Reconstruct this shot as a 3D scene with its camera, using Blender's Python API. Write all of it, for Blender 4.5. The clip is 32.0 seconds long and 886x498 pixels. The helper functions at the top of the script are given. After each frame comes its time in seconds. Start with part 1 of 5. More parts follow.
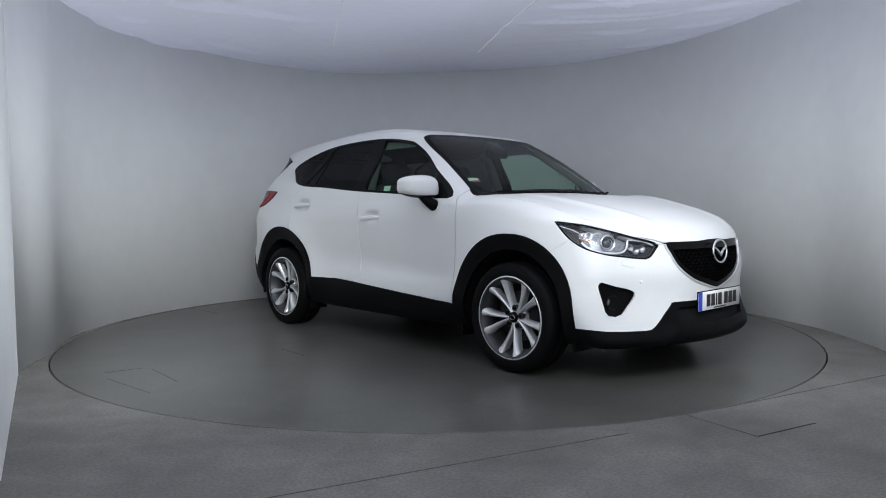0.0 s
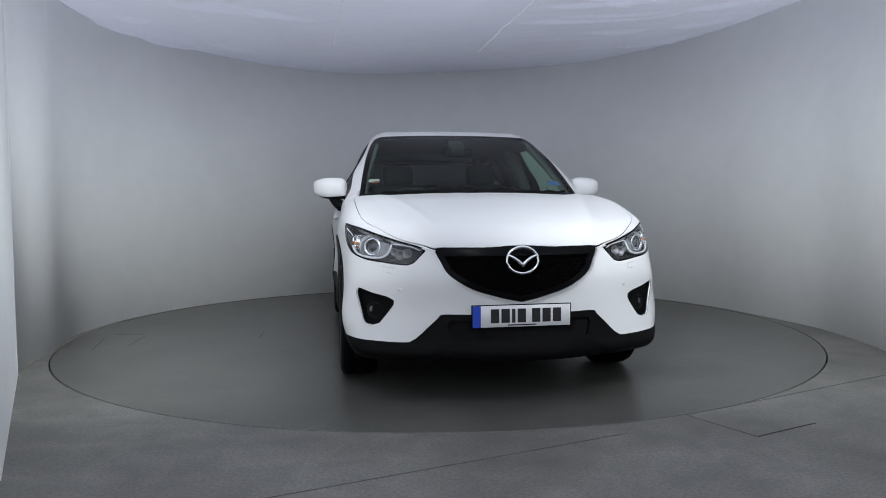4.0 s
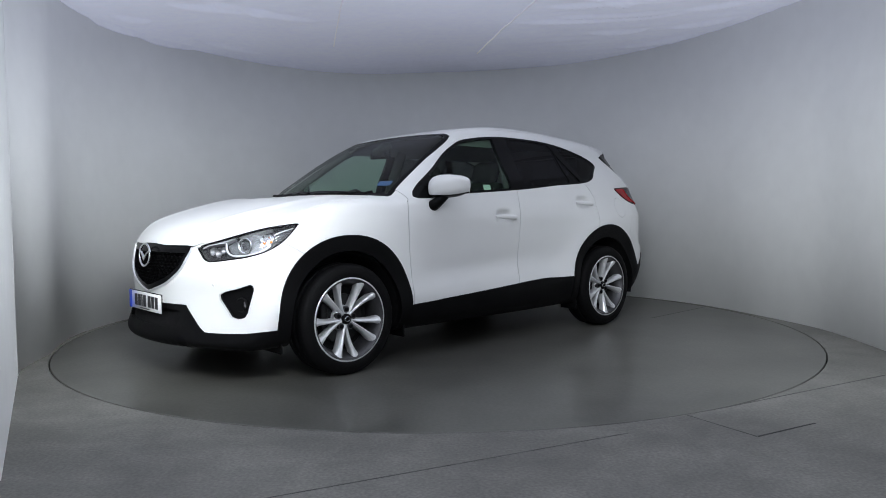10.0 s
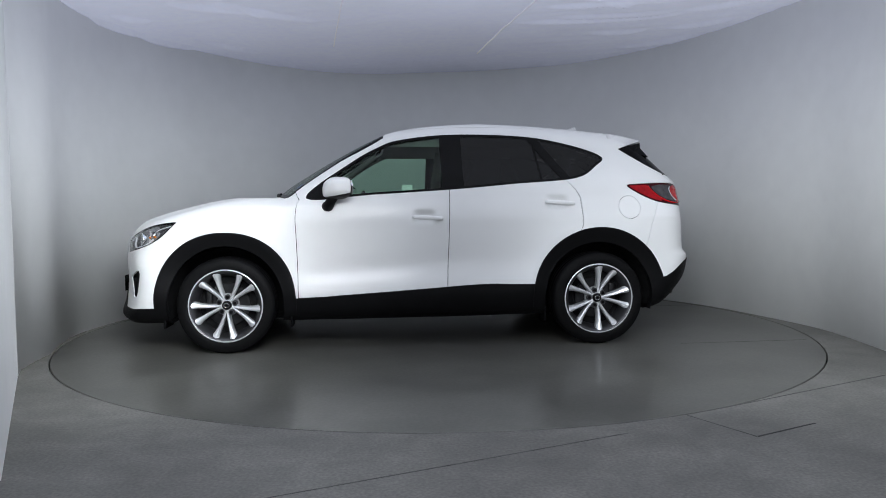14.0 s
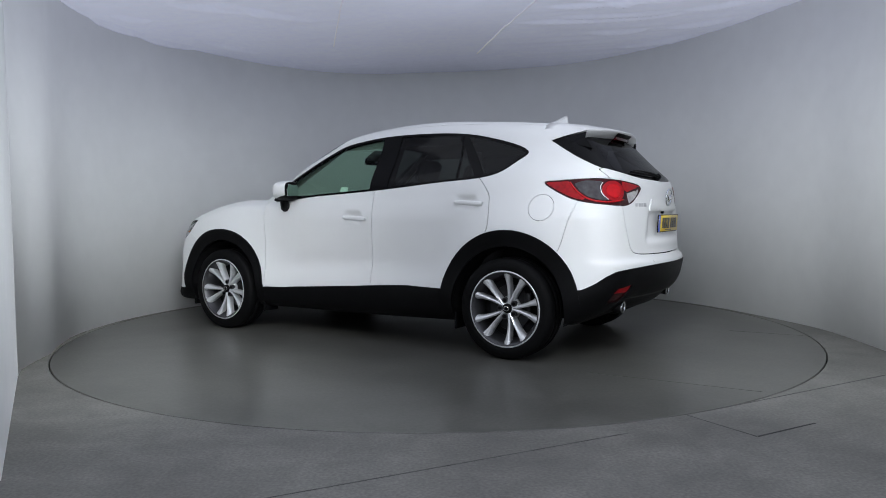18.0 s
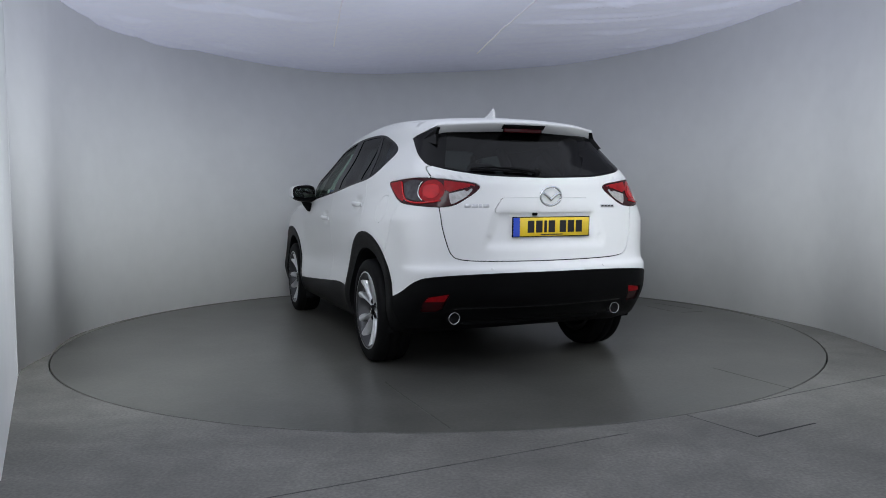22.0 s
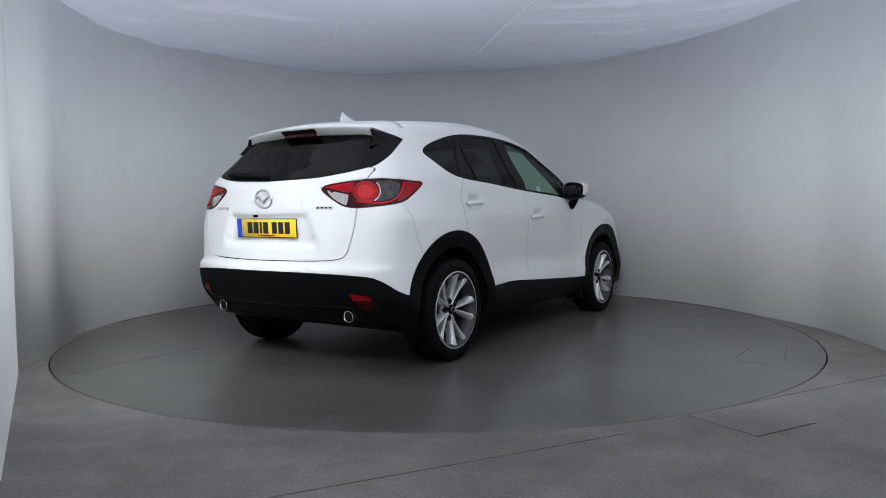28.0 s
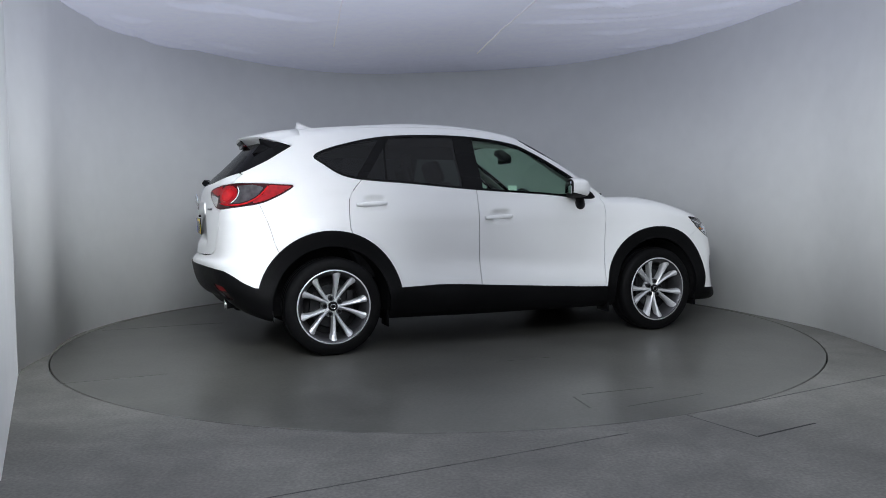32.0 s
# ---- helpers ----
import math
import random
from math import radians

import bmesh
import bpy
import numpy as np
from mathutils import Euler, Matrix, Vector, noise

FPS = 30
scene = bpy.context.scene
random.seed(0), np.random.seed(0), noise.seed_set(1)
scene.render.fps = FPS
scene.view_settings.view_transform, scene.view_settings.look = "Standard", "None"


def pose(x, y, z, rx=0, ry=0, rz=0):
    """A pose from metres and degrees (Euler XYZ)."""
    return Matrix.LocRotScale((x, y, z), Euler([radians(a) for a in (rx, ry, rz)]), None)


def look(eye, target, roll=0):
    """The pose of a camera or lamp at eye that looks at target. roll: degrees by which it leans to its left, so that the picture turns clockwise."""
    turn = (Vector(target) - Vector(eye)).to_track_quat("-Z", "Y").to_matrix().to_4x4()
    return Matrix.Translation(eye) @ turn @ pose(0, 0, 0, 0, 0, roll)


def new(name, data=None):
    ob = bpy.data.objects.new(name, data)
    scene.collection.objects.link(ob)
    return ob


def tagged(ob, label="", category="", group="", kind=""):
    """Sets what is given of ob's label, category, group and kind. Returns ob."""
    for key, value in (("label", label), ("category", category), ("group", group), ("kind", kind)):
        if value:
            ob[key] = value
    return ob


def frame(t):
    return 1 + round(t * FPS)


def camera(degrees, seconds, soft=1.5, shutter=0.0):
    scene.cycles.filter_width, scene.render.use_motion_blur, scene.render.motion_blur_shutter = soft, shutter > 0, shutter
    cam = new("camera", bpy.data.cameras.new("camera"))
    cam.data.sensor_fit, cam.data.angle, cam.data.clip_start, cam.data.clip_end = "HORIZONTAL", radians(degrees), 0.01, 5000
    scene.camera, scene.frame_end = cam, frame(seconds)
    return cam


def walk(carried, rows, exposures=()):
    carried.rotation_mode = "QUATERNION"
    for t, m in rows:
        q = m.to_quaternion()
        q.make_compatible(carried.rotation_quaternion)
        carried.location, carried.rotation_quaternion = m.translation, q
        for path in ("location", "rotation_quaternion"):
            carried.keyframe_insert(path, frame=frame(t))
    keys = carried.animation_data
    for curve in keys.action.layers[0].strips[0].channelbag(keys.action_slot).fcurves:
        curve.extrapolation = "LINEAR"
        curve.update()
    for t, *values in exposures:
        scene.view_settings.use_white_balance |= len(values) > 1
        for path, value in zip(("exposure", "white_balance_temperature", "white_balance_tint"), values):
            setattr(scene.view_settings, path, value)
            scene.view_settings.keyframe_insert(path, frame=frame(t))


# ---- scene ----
# ---------------------------------------------------------------- camera
cam = camera(63.39, 32.0, soft=0.95)
EYE = Vector((0.0, -6.140, 1.0066))
AIM = Vector((math.sin(radians(0.357)) * math.cos(radians(3.106)), math.cos(radians(0.357)) * math.cos(radians(3.106)), -math.sin(radians(3.106))))
VIEW = look(EYE, EYE + AIM, -0.465)
walk(cam, [(0, VIEW), (32, VIEW)], exposures=[(0, -0.28), (32, -0.28)])

# ---------------------------------------------------------------- light
world = bpy.data.worlds.new("world")
scene.world = world
world.use_nodes = True
world.node_tree.nodes["Background"].inputs[0].default_value = (0.75, 0.82, 1.0, 1)
world.node_tree.nodes["Background"].inputs[1].default_value = 0.02


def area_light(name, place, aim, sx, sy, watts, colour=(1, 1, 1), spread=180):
    """An area lamp of sx by sy metres."""
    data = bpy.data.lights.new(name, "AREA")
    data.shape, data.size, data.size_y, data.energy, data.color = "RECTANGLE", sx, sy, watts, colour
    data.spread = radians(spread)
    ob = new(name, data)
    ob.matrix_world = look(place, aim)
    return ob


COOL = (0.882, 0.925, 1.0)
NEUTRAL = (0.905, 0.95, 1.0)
# unseen, just below the cloth: stands for the bright front of the ceiling
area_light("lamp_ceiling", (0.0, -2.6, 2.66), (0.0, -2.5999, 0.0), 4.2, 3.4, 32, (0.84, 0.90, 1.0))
# unseen narrow-beam lamps, added to brighten the lower side walls
area_light("fill_wash_left", (-0.55, -4.3, 1.95), (-2.95, 0.1, -0.10), 1.5, 0.5, 25, NEUTRAL, 58)
area_light("fill_wash_right", (0.65, -4.3, 1.95), (3.05, 0.0, -0.10), 1.5, 0.5, 18, NEUTRAL, 58)
# unseen panels beside and behind the camera, added as front fill
area_light("fill_panel_left", (-2.88, -6.1, 1.35), (0.0, -6.05, 1.35), 3.4, 2.2, 18, COOL)
area_light("fill_panel_right", (2.92, -5.4, 1.35), (0.0, -5.35, 1.35), 3.4, 2.2, 16, COOL)
area_light("fill_panel_back", (0.0, -8.05, 1.35), (0.0, 0.0, 1.2), 5.4, 2.3, 24, NEUTRAL)

# ---------------------------------------------------------------- materials


def material(name, colour, rough=0.5, metal=0.0, coat=0.0, grain=0.0, scale=40.0, bump=0.0, spec=0.5, blotch=0.0, blotch_scale=2.0, emit=0.0, coat_rough=0.03):
    """A principled material with fine grain and broad stains in its colour, and a fine relief."""
    m = bpy.data.materials.new(name)
    m.use_nodes = True
    nt = m.node_tree
    b = nt.nodes["Principled BSDF"]
    b.inputs["Base Color"].default_value = (*colour, 1)
    b.inputs["Roughness"].default_value = rough
    b.inputs["Metallic"].default_value = metal
    b.inputs["Coat Weight"].default_value = coat
    b.inputs["Coat Roughness"].default_value = coat_rough
    b.inputs["Specular IOR Level"].default_value = spec
    if emit:
        b.inputs["Emission Color"].default_value = (*colour, 1)
        b.inputs["Emission Strength"].default_value = emit
    if grain or bump or blotch:
        co = nt.nodes.new("ShaderNodeTexCoord")
        fine = nt.nodes.new("ShaderNodeTexNoise")
        fine.inputs["Scale"].default_value, fine.inputs["Detail"].default_value = scale, 6
        nt.links.new(co.outputs["Object"], fine.inputs["Vector"])
        broad = nt.nodes.new("ShaderNodeTexNoise")
        broad.inputs["Scale"].default_value, broad.inputs["Detail"].default_value = blotch_scale, 4
        nt.links.new(co.outputs["Object"], broad.inputs["Vector"])
        base = None
        for tex, amount in ((fine, grain), (broad, blotch)):
            if not amount:
                continue
            ramp = nt.nodes.new("ShaderNodeMapRange")
            ramp.inputs["From Min"].default_value, ramp.inputs["From Max"].default_value = 0.3, 0.7
            ramp.inputs["To Min"].default_value, ramp.inputs["To Max"].default_value = 1 - amount, 1 + amount
            nt.links.new(tex.outputs[0], ramp.inputs[0])
            mul = nt.nodes.new("ShaderNodeVectorMath")
            mul.operation = "SCALE"
            if base is None:
                mul.inputs[0].default_value = colour
            else:
                nt.links.new(base, mul.inputs[0])
            nt.links.new(ramp.outputs[0], mul.inputs["Scale"])
            base = mul.outputs[0]
        if base is not None:
            nt.links.new(base, b.inputs["Base Color"])
        if bump:
            bp = nt.nodes.new("ShaderNodeBump")
            bp.inputs["Strength"].default_value, bp.inputs["Distance"].default_value = bump, 0.01
            nt.links.new(fine.outputs[0], bp.inputs["Height"])
            nt.links.new(bp.outputs[0], b.inputs["Normal"])
    return m


def glass_material(name, tint, gloss=1.0, rough=0.0, ior=1.5):
    """Thin glass: lets the view through with its tint, and mirrors at its surface."""
    m = bpy.data.materials.new(name)
    m.use_nodes = True
    nt = m.node_tree
    nt.nodes.remove(nt.nodes["Principled BSDF"])
    out = nt.nodes["Material Output"]
    clear = nt.nodes.new("ShaderNodeBsdfTransparent")
    clear.inputs[0].default_value = (*tint, 1)
    shine = nt.nodes.new("ShaderNodeBsdfGlossy")
    shine.inputs["Color"].default_value = (gloss, gloss, gloss, 1)
    shine.inputs["Roughness"].default_value = rough
    edge = nt.nodes.new("ShaderNodeLayerWeight")
    edge.inputs["Blend"].default_value = 0.5
    power = nt.nodes.new("ShaderNodeMath")
    power.operation, power.inputs[1].default_value = "POWER", 5.0
    nt.links.new(edge.outputs["Facing"], power.inputs[0])
    fr = nt.nodes.new("ShaderNodeMath")
    f0 = ((ior - 1) / (ior + 1)) ** 2
    fr.operation, fr.inputs[1].default_value, fr.inputs[2].default_value = "MULTIPLY_ADD", 1 - f0, f0
    nt.links.new(power.outputs[0], fr.inputs[0])
    mix = nt.nodes.new("ShaderNodeMixShader")
    nt.links.new(fr.outputs[0], mix.inputs[0])
    nt.links.new(clear.outputs[0], mix.inputs[1])
    nt.links.new(shine.outputs[0], mix.inputs[2])
    nt.links.new(mix.outputs[0], out.inputs[0])
    return m


M_PAINT = material("white_paint", (0.77, 0.775, 0.765), 0.42, 0, 0.30, spec=0.30, blotch=0.012, blotch_scale=3.0, coat_rough=0.20)
M_GAP = material("underbody_black", (0.006, 0.006, 0.0065), 0.85, spec=0.15, grain=0.3, scale=30, bump=0.2)
M_CLAD = material("textured_black_plastic", (0.0038, 0.0038, 0.0042), 0.46, grain=0.2, scale=260, bump=0.12, blotch=0.15, blotch_scale=6, spec=0.09)
M_GLOSSBLACK = material("gloss_black_trim", (0.003, 0.003, 0.0035), 0.22, spec=0.09)
M_CHROME = material("chrome", (0.78, 0.79, 0.8), 0.12, 1.0, grain=0.04, scale=60)
M_ALLOY = material("silver_alloy", (0.70, 0.71, 0.72), 0.33, 0.60, 0.4, grain=0.04, scale=80)
M_SATIN = material("satin_black_trim", (0.012, 0.012, 0.013), 0.34, grain=0.15, scale=120, spec=0.4)
# the same alloy with shade put into its colour
M_ALLOY_SHADE = material("shaded_alloy", (0.07, 0.07, 0.074), 0.42, 0.8, grain=0.1, scale=60)
M_RUBBER = material("tyre_rubber", (0.0040, 0.0040, 0.0043), 0.6, grain=0.25, scale=70, bump=0.15, spec=0.09)
M_DARKMETAL = material("dark_metal", (0.016, 0.016, 0.017), 0.45, 0.8, grain=0.3, scale=50, bump=0.1)
M_GLASS = glass_material("green_tinted_glass", (0.66, 0.85, 0.72), 0.4)
M_PRIVACY = glass_material("privacy_glass", (0.070, 0.073, 0.078), 0.45)
M_SCREEN = glass_material("windscreen_glass", (0.66, 0.80, 0.71), 0.6)
M_LENS = glass_material("clear_lens", (0.92, 0.93, 0.94), ior=1.45)
M_RED = material("red_lens", (0.46, 0.004, 0.008), 0.2, 0, 0.3, grain=0.2, scale=25, spec=0.3)
M_REDMID = material("mid_red_lens", (0.30, 0.002, 0.006), 0.3, 0, 0.0, grain=0.25, scale=40, spec=0.25)
M_REDDARK = material("dark_red_lens", (0.034, 0.0010, 0.0025), 0.2, 0, 0.0, grain=0.2, scale=30, spec=0.3)
M_SMOKE = material("smoked_lens", (0.055, 0.052, 0.056), 0.25, 0, 0.0, grain=0.3, scale=30, spec=0.3)
M_SEAT = material("dark_cloth", (0.03, 0.03, 0.032), 0.85, grain=0.2, scale=200, bump=0.2, blotch=0.1)
M_TRIM = material("grey_headlining", (0.16, 0.16, 0.155), 0.9, grain=0.08, scale=150, bump=0.1, blotch=0.05)
M_DASH = material("dashboard_plastic", (0.022, 0.022, 0.024), 0.6, grain=0.15, scale=180, bump=0.1)
M_WALL = material("painted_wall", (0.87, 0.88, 0.868), 0.75, grain=0.015, scale=6, bump=0.03, blotch=0.03, blotch_scale=0.8, spec=0.3)
M_PROJECTOR = material("projector_glass", (0.10, 0.105, 0.11), 0.08, 0.4, 0.5)
M_FOGGLASS = material("fog_lamp_glass", (0.26, 0.26, 0.27), 0.25, 0.6, grain=0.2, scale=60)
M_BADGE = material("satin_badge_metal", (0.60, 0.60, 0.61), 0.38, 0.7, grain=0.1, scale=80)
M_AMBER = material("amber_lens", (0.75, 0.25, 0.03), 0.2, 0, 1.0)
M_REVERSE = material("clear_ribbed_lens", (0.46, 0.45, 0.44), 0.25, 0.3, 0.0, grain=0.2, scale=45, bump=0.15)
M_MESHBLACK = material("mesh_black_plastic", (0.0025, 0.0025, 0.0027), 0.7, spec=0.02, grain=0.1, scale=60)
M_BLUE = material("plate_blue", (0.01, 0.06, 0.50), 0.3, coat=0.5)
M_INK = material("plate_black", (0.012, 0.012, 0.014), 0.35)
M_PLATEWHITE = material("plate_white", (0.78, 0.78, 0.77), 0.3, coat=0.5, blotch=0.03, blotch_scale=8)
M_PLATEYELLOW = material("plate_yellow", (0.82, 0.58, 0.03), 0.3, coat=0.5, blotch=0.03, blotch_scale=8)
M_MIRROR = material("mirror_silver", (0.85, 0.87, 0.88), 0.02, 1.0)
M_STICKER = material("white_sticker", (0.75, 0.80, 0.76), 0.6, grain=0.2, scale=120)
M_STICKRED = material("red_sticker", (0.50, 0.06, 0.05), 0.6)
M_BLUESTICK = material("blue_sticker", (0.10, 0.16, 0.45), 0.6, grain=0.2, scale=120)
M_LAMPDARK = material("lamp_housing_grey", (0.06, 0.06, 0.064), 0.35, 0.2, grain=0.25, scale=30, bump=0.2)
M_BROW = material("lamp_brow_grey", (0.34, 0.34, 0.35), 0.4, 0.0, grain=0.15, scale=40)
M_PLATE = material("silvered_reflector", (0.30, 0.31, 0.32), 0.35, 0.6, grain=0.3, scale=45, bump=0.3)
M_BOWL = material("dim_reflector", (0.32, 0.32, 0.33), 0.28, 0.9, grain=0.3, scale=50, bump=0.3)
M_GUIDE = material("light_guide_white", (0.85, 0.86, 0.87), 0.35, 0.2, grain=0.05, scale=60)
# ---------------------------------------------------------------- mesh helpers


def mesh_of(name, verts, faces, mat, smooth=False):
    me = bpy.data.meshes.new(name)
    me.from_pydata([tuple(v) for v in verts], [], [tuple(int(i) for i in f) for f in faces])
    me.materials.append(mat)
    if smooth:
        me.polygons.foreach_set("use_smooth", [True] * len(me.polygons))
    me.update()
    return me


def part(name, bm, mat, parent, label=""):
    """Links a bmesh as one mesh object under a thing or under a part."""
    me = bpy.data.meshes.new(name)
    bm.to_mesh(me)
    bm.free()
    me.materials.append(mat)
    ob = new(name, me)
    ob.parent = parent
    if label:
        tagged(ob, label)
    return ob


def part_of(name, verts, faces, mat, parent, label="", smooth=False):
    ob = new(name, mesh_of(name, verts, faces, mat, smooth))
    ob.parent = parent
    if label:
        tagged(ob, label)
    return ob


def box_bm(size, at=(0, 0, 0), bevel=0.0, seg=2, turn=None):
    bm = bmesh.new()
    bmesh.ops.create_cube(bm, size=1)
    bmesh.ops.scale(bm, vec=size, verts=bm.verts)
    if bevel:
        bmesh.ops.bevel(bm, geom=list(bm.edges), offset=bevel, segments=seg, affect="EDGES", profile=0.5)
    if turn is not None:
        bmesh.ops.transform(bm, matrix=turn, verts=bm.verts)
    bmesh.ops.translate(bm, vec=at, verts=bm.verts)
    if bevel:
        for f in bm.faces:
            f.smooth = True
    return bm


def lathe(profile, seg=48, axis="y", closed=False):
    """Turns (radius, along) pairs about an axis."""
    verts, faces, n = [], [], len(profile)
    for i in range(seg):
        a = 2 * math.pi * i / seg
        for r, h in profile:
            c, s = r * math.cos(a), r * math.sin(a)
            verts.append((c, h, s) if axis == "y" else ((c, s, h) if axis == "z" else (h, c, s)))
    for i in range(seg):
        j = (i + 1) % seg
        for k in range(n if closed else n - 1):
            k2 = (k + 1) % n
            faces.append((i * n + k, i * n + k2, j * n + k2, j * n + k))
    return verts, faces


def tube(points, radius, seg=8, closed=False):
    """A round rod along points."""
    pts = [Vector(p) for p in points]
    verts, faces, n = [], [], len(pts)
    for i, p in enumerate(pts):
        a = pts[(i - 1) % n] if closed or i else p
        b = pts[(i + 1) % n] if closed or i < n - 1 else p
        d = (b - a).normalized()
        u = d.orthogonal().normalized() if abs(d.z) > 0.95 else d.cross(Vector((0, 0, 1))).normalized()
        w = d.cross(u)
        r = radius[i] if isinstance(radius, (list, tuple)) else radius
        for k in range(seg):
            q = 2 * math.pi * k / seg
            verts.append(p + (u * math.cos(q) + w * math.sin(q)) * r)
    for i in range(n if closed else n - 1):
        j = (i + 1) % n
        for k in range(seg):
            k2 = (k + 1) % seg
            faces.append((i * seg + k, i * seg + k2, j * seg + k2, j * seg + k))
    if not closed:
        faces.append(tuple(range(seg))[::-1])
        faces.append(tuple((n - 1) * seg + k for k in range(seg)))
    return verts, faces


def spline(keys, n=6, closed=False):
    """A smooth line through the keys (Catmull-Rom)."""
    p = np.array(keys, float)
    m = len(p)
    out = []
    for i in range(m if closed else m - 1):
        a, b, c, d = (p[(i + k) % m] if closed else p[min(max(i + k, 0), m - 1)] for k in (-1, 0, 1, 2))
        for t in np.linspace(0, 1, n, endpoint=False):
            out.append(0.5 * (2 * b + (c - a) * t + (2 * a - 5 * b + 4 * c - d) * t * t + (3 * b - a - 3 * c + d) * t ** 3))
    if not closed:
        out.append(p[-1])
    return np.array(out)


def smooth_curve(keys):
    """A function through (place, value) keys, eased between them."""
    line = spline(sorted(keys), 8)
    xs, ys = line[:, 0], line[:, 1]
    order = np.argsort(xs)
    return lambda v: np.interp(v, xs[order], ys[order])


# ---------------------------------------------------------------- the room
ROOM_R = 3.01
room_line = []
for a in np.linspace(15, 176, 91):
    room_line.append((ROOM_R * math.cos(radians(a)), ROOM_R * math.sin(radians(a))))
inner = [(3.02, -8.2), (3.02, -2.6)] + [tuple(q) for q in spline([(3.05, -1.9), (3.11, -1.2), (3.16, -0.4), (3.075, 0.16), (2.945, 0.64)], 6)] + room_line + [(-3.015, -0.10), (-2.985, -0.36), (-2.90, -0.68), (-2.79, -1.0), (-2.755, -1.28), (-2.70, -1.54), (-2.61, -1.73)]


def wall_strip(name, line, height, thick, mat):
    """An upright wall along a line, its inner face on the line and its thickness outside."""
    verts, faces = [], []
    n = len(line)
    for i, (x, y) in enumerate(line):
        a, b = line[max(i - 1, 0)], line[min(i + 1, n - 1)]
        d = Vector((b[0] - a[0], b[1] - a[1])).normalized()
        ox, oy = x + d.y * thick, y - d.x * thick
        verts += [(x, y, 0), (x, y, height), (ox, oy, height), (ox, oy, 0)]
    for i in range(n - 1):
        for k in range(4):
            faces.append((4 * i + k, 4 * (i + 1) + k, 4 * (i + 1) + (k + 1) % 4, 4 * i + (k + 1) % 4))
    m = len(verts)
    verts += verts[:4] + verts[-4:]
    faces += [(m, m + 1, m + 2, m + 3), (m + 7, m + 6, m + 5, m + 4)]
    ob = new(name, mesh_of(name, verts, faces, mat, False))
    for p in ob.data.polygons:
        p.use_smooth = n > 10 and abs(p.normal.z) < 0.5
    return tagged(ob, kind="structure")


tagged(wall_strip("wall_curved", inner, 3.1, 0.15, M_WALL), "smooth curved grey-white studio wall round the turntable")
tagged(wall_strip("wall_side", [(-2.60, -1.75), (-2.13, -2.61), (-1.66, -3.47)], 3.1, 0.12, M_WALL), "white painted side panel beside the opening")
# unseen walls, added to close the room round the camera
tagged(wall_strip("wall_entry", [(-1.80, -3.50), (-3.0, -4.2), (-3.0, -8.2)], 3.1, 0.12, M_WALL), "unseen white painted wall behind the opening")
tagged(wall_strip("wall_back", [(-3.1, -8.2), (3.2, -8.2)], 3.1, 0.12, M_WALL), "unseen plain white wall closing the room")


def floor_material(name, tone, rough, grain, cloud, fine, relief=0.03, patch=0.10):
    m = material(name, tone, rough, grain=grain, scale=fine, bump=relief, blotch=cloud, blotch_scale=1.6, spec=0.4)
    nt = m.node_tree
    b = nt.nodes["Principled BSDF"]
    co = nt.nodes["Texture Coordinate"]
    # stains of a hand's width, between the fine grain and the broad clouds
    mid = nt.nodes.new("ShaderNodeTexNoise")
    mid.inputs["Scale"].default_value, mid.inputs["Detail"].default_value, mid.inputs["Roughness"].default_value = 5.0, 5, 0.55
    mid.inputs["Distortion"].default_value = 0.6
    nt.links.new(co.outputs["Object"], mid.inputs["Vector"])
    span = nt.nodes.new("ShaderNodeMapRange")
    span.inputs["From Min"].default_value, span.inputs["From Max"].default_value = 0.3, 0.7
    span.inputs["To Min"].default_value, span.inputs["To Max"].default_value = 1 - patch, 1 + patch
    nt.links.new(mid.outputs[0], span.inputs[0])
    stain = nt.nodes.new("ShaderNodeVectorMath")
    stain.operation = "SCALE"
    nt.links.new(b.inputs["Base Color"].links[0].from_socket, stain.inputs[0])
    nt.links.new(span.outputs[0], stain.inputs["Scale"])
    nt.links.new(stain.outputs[0], b.inputs["Base Color"])
    # polished and dusty patches
    n = nt.nodes.new("ShaderNodeTexNoise")
    n.inputs["Scale"].default_value, n.inputs["Detail"].default_value = 3.2, 8
    nt.links.new(co.outputs["Object"], n.inputs["Vector"])
    r = nt.nodes.new("ShaderNodeMapRange")
    r.inputs["From Min"].default_value, r.inputs["From Max"].default_value = 0.3, 0.7
    r.inputs["To Min"].default_value, r.inputs["To Max"].default_value = rough - 0.012, rough + 0.015
    nt.links.new(n.outputs[0], r.inputs[0])
    nt.links.new(r.outputs[0], b.inputs["Roughness"])
    return m


M_FLOOR = floor_material("painted_concrete_floor", (0.140, 0.137, 0.125), 0.50, 0.26, 0.20, 70, 0.010, 0.17)
M_TABLE = floor_material("painted_turntable_deck", (0.097, 0.096, 0.086), 0.30, 0.16, 0.20, 48, 0.018, 0.10)

TABLE_R = 2.945


